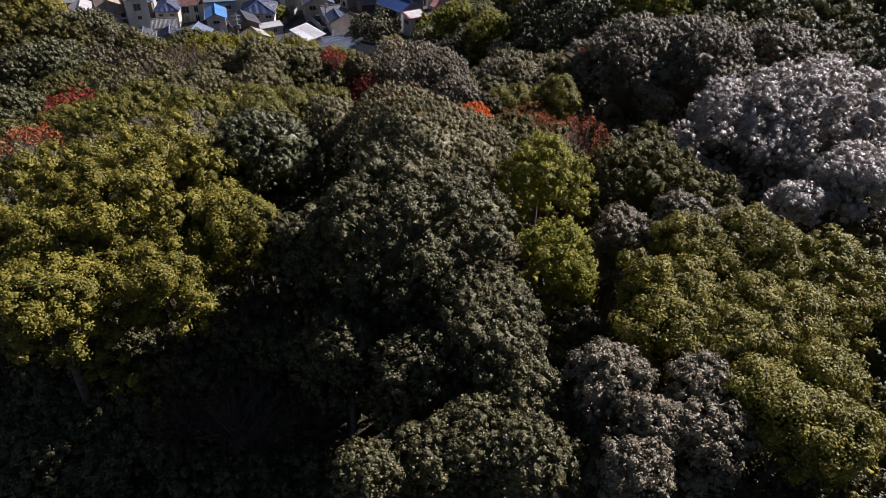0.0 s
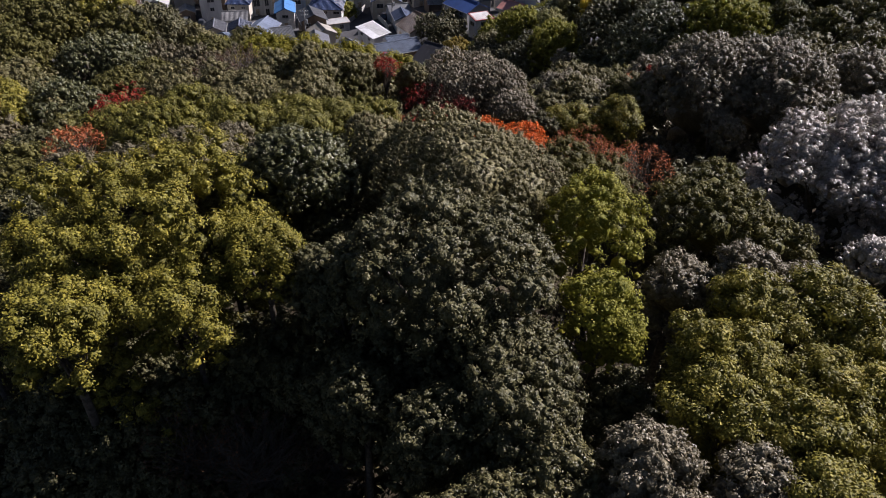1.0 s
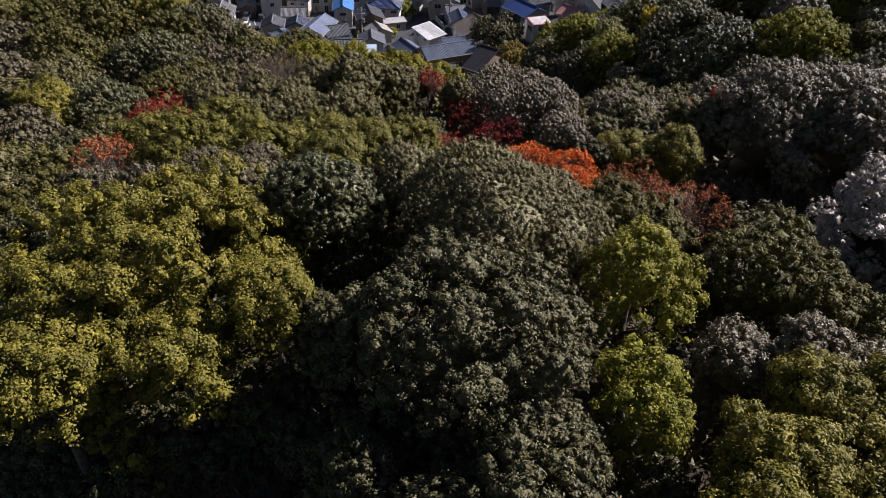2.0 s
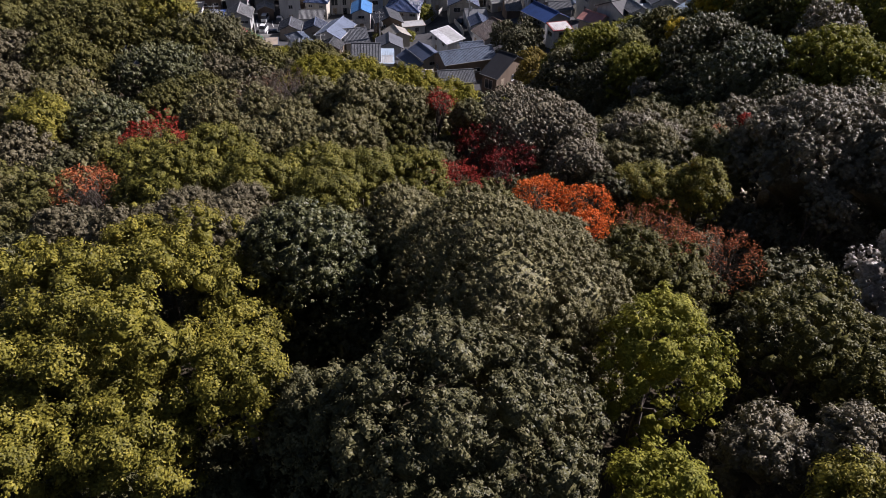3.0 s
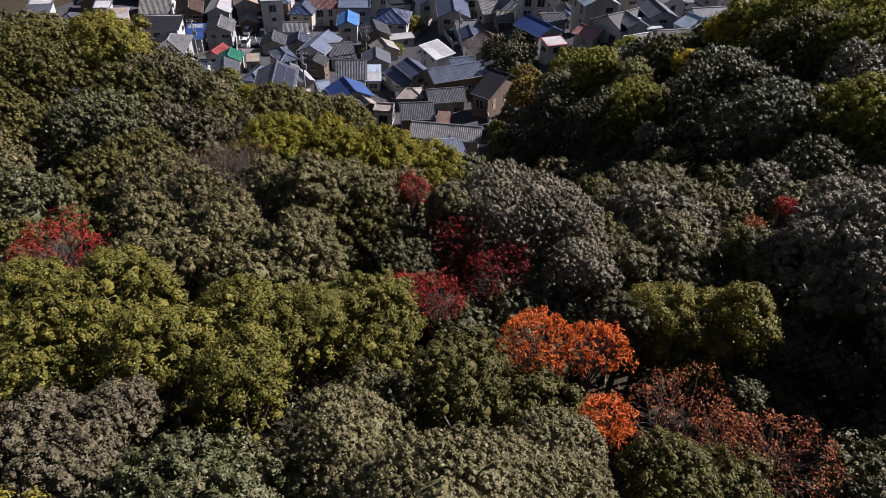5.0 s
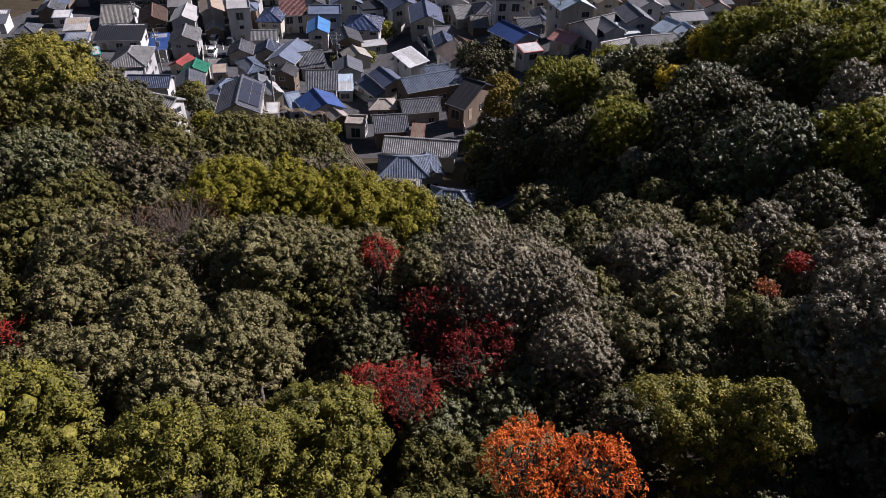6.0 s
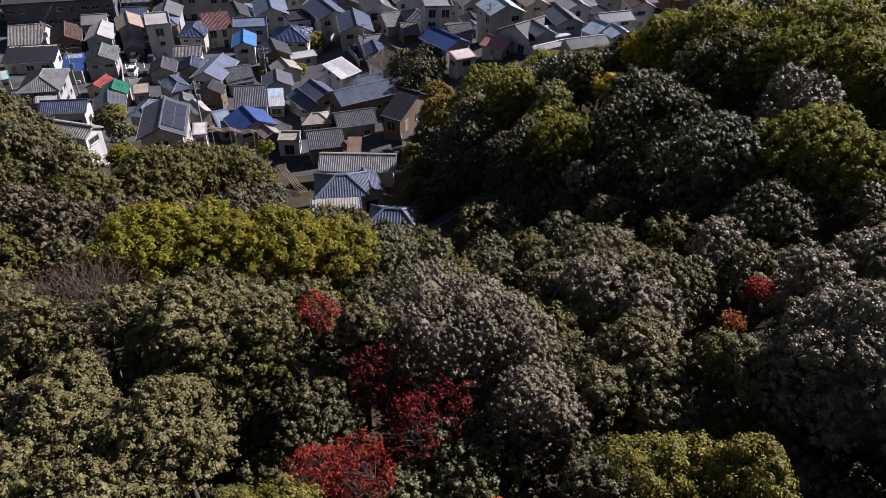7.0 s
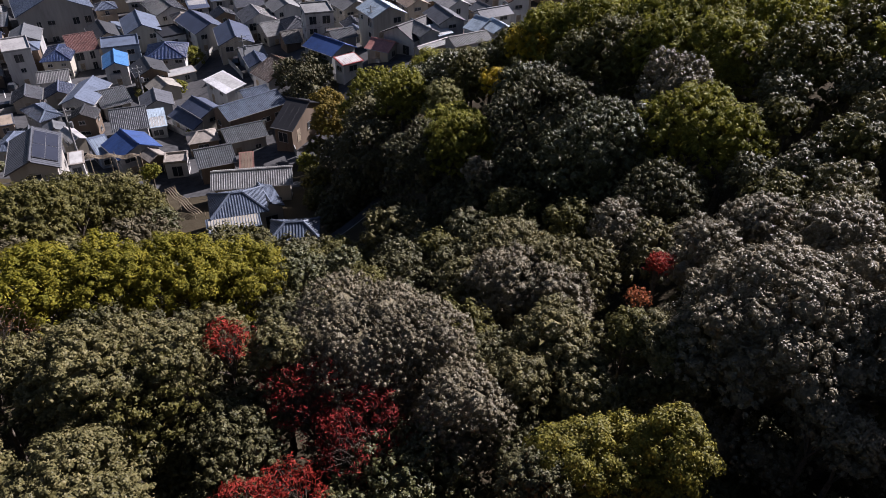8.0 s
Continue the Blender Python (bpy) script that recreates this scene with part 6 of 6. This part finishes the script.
# ---- utility poles and cables ----
def pole(x, y, tall, turn, z=None):
    root = tagged(new("utility_pole"), "grey concrete utility pole with crossarms beside the lane", "utility pole", "utility poles")
    root.matrix_world = pose(x, y, (foot(x, y) if z is None else z) - 0.4, 0, 0, turn)
    part("shaft", *rod((0, 0, 0), (0, 0, tall), 0.17, 10, 0.11), POLE, root)
    for h, half in ((tall - 0.5, 0.9), (tall - 1.3, 0.75)):
        arm = part("crossarm", box(-half, half, -0.2, -0.11, h, h + 0.09), BOX_F, STEEL, root)
        for u in (-0.9, -0.35, 0.35, 0.9):
            part("insulator", *rod((u * half, -0.155, h + 0.09), (u * half, -0.155, h + 0.3), 0.06, 8, 0.03), PAINT, arm)
    part("transformer", *rod((0.42, 0, tall - 3.2), (0.42, 0, tall - 2.3), 0.24, 12), STEEL, root)
    part("bracket", box(0.1, 0.42, -0.05, 0.05, tall - 2.7, tall - 2.6), BOX_F, STEEL, root)
    return Vector((x, y, (foot(x, y) if z is None else z) - 0.4 + tall - 0.3))


def cable(a, b, sag):
    pts = [a.lerp(b, k / 14) - Vector((0, 0, sag * 4 * (k / 14) * (1 - k / 14))) for k in range(15)]
    ob = part("cable", *tube(pts, 0.012, 4), RUBBER, None)
    return tagged(ob, "black overhead power cable slung between the poles", "cable", "overhead cables")


p0 = pole(-40.6, 145.0, 9.5, 20)
p1 = pole(-89.3, 154.7, 9.5, 20)
p2 = pole(-71.8, 132.7, 9.0, 20)
p3 = pole(-43.4, 117.6, 10.0, 20)
p4 = pole(2.2, 154.1, 8.5, 20)
p5 = pole(-23.8, 160.0, 8.0, 20)
p6 = pole(-102.4, 186.4, 9.5, 20)
p7 = pole(-94.9, 211.8, 9.5, 20)
cable(p3, p0, 0.8)
cable(p3 - Vector((0.5, 0, 0.8)), p0 - Vector((0.5, 0, 0.8)), 1.0)
cable(p3, p2, 0.8)
cable(p3 - Vector((0.5, 0, 0.8)), p2 - Vector((0.5, 0, 0.8)), 1.0)
cable(p2, p1, 0.8)
cable(p2 - Vector((0.5, 0, 0.8)), p1 - Vector((0.5, 0, 0.8)), 1.0)
cable(p0, p5, 0.8)
cable(p0 - Vector((0.5, 0, 0.8)), p5 - Vector((0.5, 0, 0.8)), 1.0)
cable(p1, p6, 0.8)
cable(p1 - Vector((0.5, 0, 0.8)), p6 - Vector((0.5, 0, 0.8)), 1.0)
cable(p6, p7, 0.8)
cable(p6 - Vector((0.5, 0, 0.8)), p7 - Vector((0.5, 0, 0.8)), 1.0)
cable(p5, p4, 0.8)
cable(p5 - Vector((0.5, 0, 0.8)), p4 - Vector((0.5, 0, 0.8)), 1.0)



# ---- trellis and fences behind the near houses ----
def trellis(x0, y0, x1, y1, z, rows):
    """A sagging row of bamboo rails on posts."""
    root = tagged(new("trellis"), "weathered bamboo trellis roof behind the houses", "trellis")
    root.matrix_world = pose(x0, y0, z)
    span = Vector((x1 - x0, y1 - y0, 0))
    side = Vector((0, 0, 1)).cross(span).normalized()
    for k in range(3):
        p = span * (k / 2)
        for s in (0.0, rows * 0.32):
            q = p + side * s
            part("post", *rod(q + Vector((0, 0, -2.6)), q + Vector((0, 0, 0.9 + 0.12 * math.sin(k))), 0.05, 6), WOOD, root)
    for r in range(rows):
        pts = [span * (k / 18) + side * (r * 0.32) + Vector((0, 0, 0.9 + 0.16 * math.sin(k * 0.8 + r * 0.4) - 0.05 * r)) for k in range(19)]
        part("rail", *tube(pts, 0.055), WOOD, root)
    return root


trellis(-39.5, 110.0, -32.3, 109.5, 3.7, 5)
trellis(-25.2, 96.1, -20.6, 89.9, 6.4, 4)


def fence(x0, y0, x1, y1, tall, words):
    root = tagged(new("garden_wall"), words, "wall")
    a, b = Vector((x0, y0, 0)), Vector((x1, y1, 0))
    n = max(2, int((b - a).length / 1.2))
    root.matrix_world = pose(x0, y0, foot(x0, y0))
    for k in range(n):
        p, q = a.lerp(b, k / n), a.lerp(b, (k + 1) / n)
        z0, z1 = foot(p.x, p.y) - foot(x0, y0), foot(q.x, q.y) - foot(x0, y0)
        side = Vector((0, 0, 1)).cross(q - p).normalized() * 0.06
        v = [p - a - side + Vector((0, 0, z0 - 0.4)), q - a - side + Vector((0, 0, z1 - 0.4)), q - a + side + Vector((0, 0, z1 - 0.4)), p - a + side + Vector((0, 0, z0 - 0.4))]
        v += [u + Vector((0, 0, tall + 0.4)) for u in v]
        part("wall_panel", v, BOX_F, CONCRETE, root)
    part("gate_post", box(-0.12, 0.12, -0.12, 0.12, -0.4, tall + 0.15), BOX_F, CONCRETE, root)
    return root


fence(-66.8, 141.7, -61.9, 148.2, 1.2, "low grey concrete block wall along the lane")
fence(-91.7, 188.4, -67.7, 141.3, 1.2, "low grey concrete block wall along the lane")
fence(-39.6, 161.9, -35.9, 168.0, 1.2, "low grey concrete block wall along the lane")
fence(-36.1, 168.8, -33.6, 183.5, 1.2, "low grey concrete block wall along the lane")
fence(-15.1, 134.1, -10.9, 115.4, 1.2, "low grey concrete block wall along the lane")
fence(-35.4, 135.9, -29.4, 130.0, 1.2, "low grey concrete block wall along the lane")
fence(-84.5, 147.5, -76.1, 133.5, 1.2, "low grey concrete block wall along the lane")
fence(-24.2, 156.0, -31.9, 177.4, 1.2, "low grey concrete block wall along the lane")


# ---- parking bays ----
def bay_line(x0, y0, x1, y1):
    a, b = Vector((x0, y0, foot(x0, y0) + 0.012)), Vector((x1, y1, foot(x1, y1) + 0.012))
    side = Vector((0, 0, 1)).cross(b - a).normalized() * 0.08
    up = Vector((0, 0, 0.006))
    ob = part("bay_line", [a - side, b - side, b + side, a + side, a - side + up, b - side + up, b + side + up, a + side + up], BOX_F, PAINT, None)
    return tagged(ob, "white painted parking bay line on asphalt", "road marking", "parking bay lines", "structure")


bay_line(-76.8, 160.5, -73.6, 154.5)
bay_line(-74.7, 161.0, -71.8, 155.2)
bay_line(-70.0, 151.7, -66.9, 145.7)
bay_line(-68.2, 156.9, -65.7, 151.7)
bay_line(-73.0, 161.3, -70.3, 155.9)
bay_line(-66.3, 158.4, -63.9, 153.2)


# ---- footpath in the valley ----
def footpath(points, width):
    """A narrow concrete path laid along the ground, with a low kerb on its outer edge."""
    root = tagged(new("footpath"), "narrow concrete footpath, its slab darkened for the valley's shade", "path", kind="structure")
    v, f, kv, kf = [], [], [], []
    for k, (x, y) in enumerate(points):
        a = points[max(0, k - 1)]
        b = points[min(len(points) - 1, k + 1)]
        side = Vector((b[1] - a[1], a[0] - b[0], 0)).normalized() * width / 2
        c = Vector((x, y, foot(x, y) + 0.1))
        v += [c - side, c + side, c + side - Vector((0, 0, 0.5)), c - side - Vector((0, 0, 0.5))]
        e = c + side * 1.08
        kv += [e - side * 0.14, e, e + Vector((0, 0, 0.22)), e - side * 0.14 + Vector((0, 0, 0.22))]
        if k:
            for out in (f, kf):
                n = 4 * k
                out += [(n - 4 + j, n - 4 + (j + 1) % 4, n + (j + 1) % 4, n + j) for j in range(4)]
    # the concrete slab wears dark asphalt colour to paint in the valley's shade
    part("slab", v, f, ASPHALT, root)
    part("kerb", kv, kf, CONCRETE, root)
    return root


footpath([(-6.4, 74.6), (-5.2, 76.5), (-4.1, 77.4), (-3.0, 78.3), (-1.7, 79.3), (-0.4, 80.3), (0.8, 81.6)], 1.1)
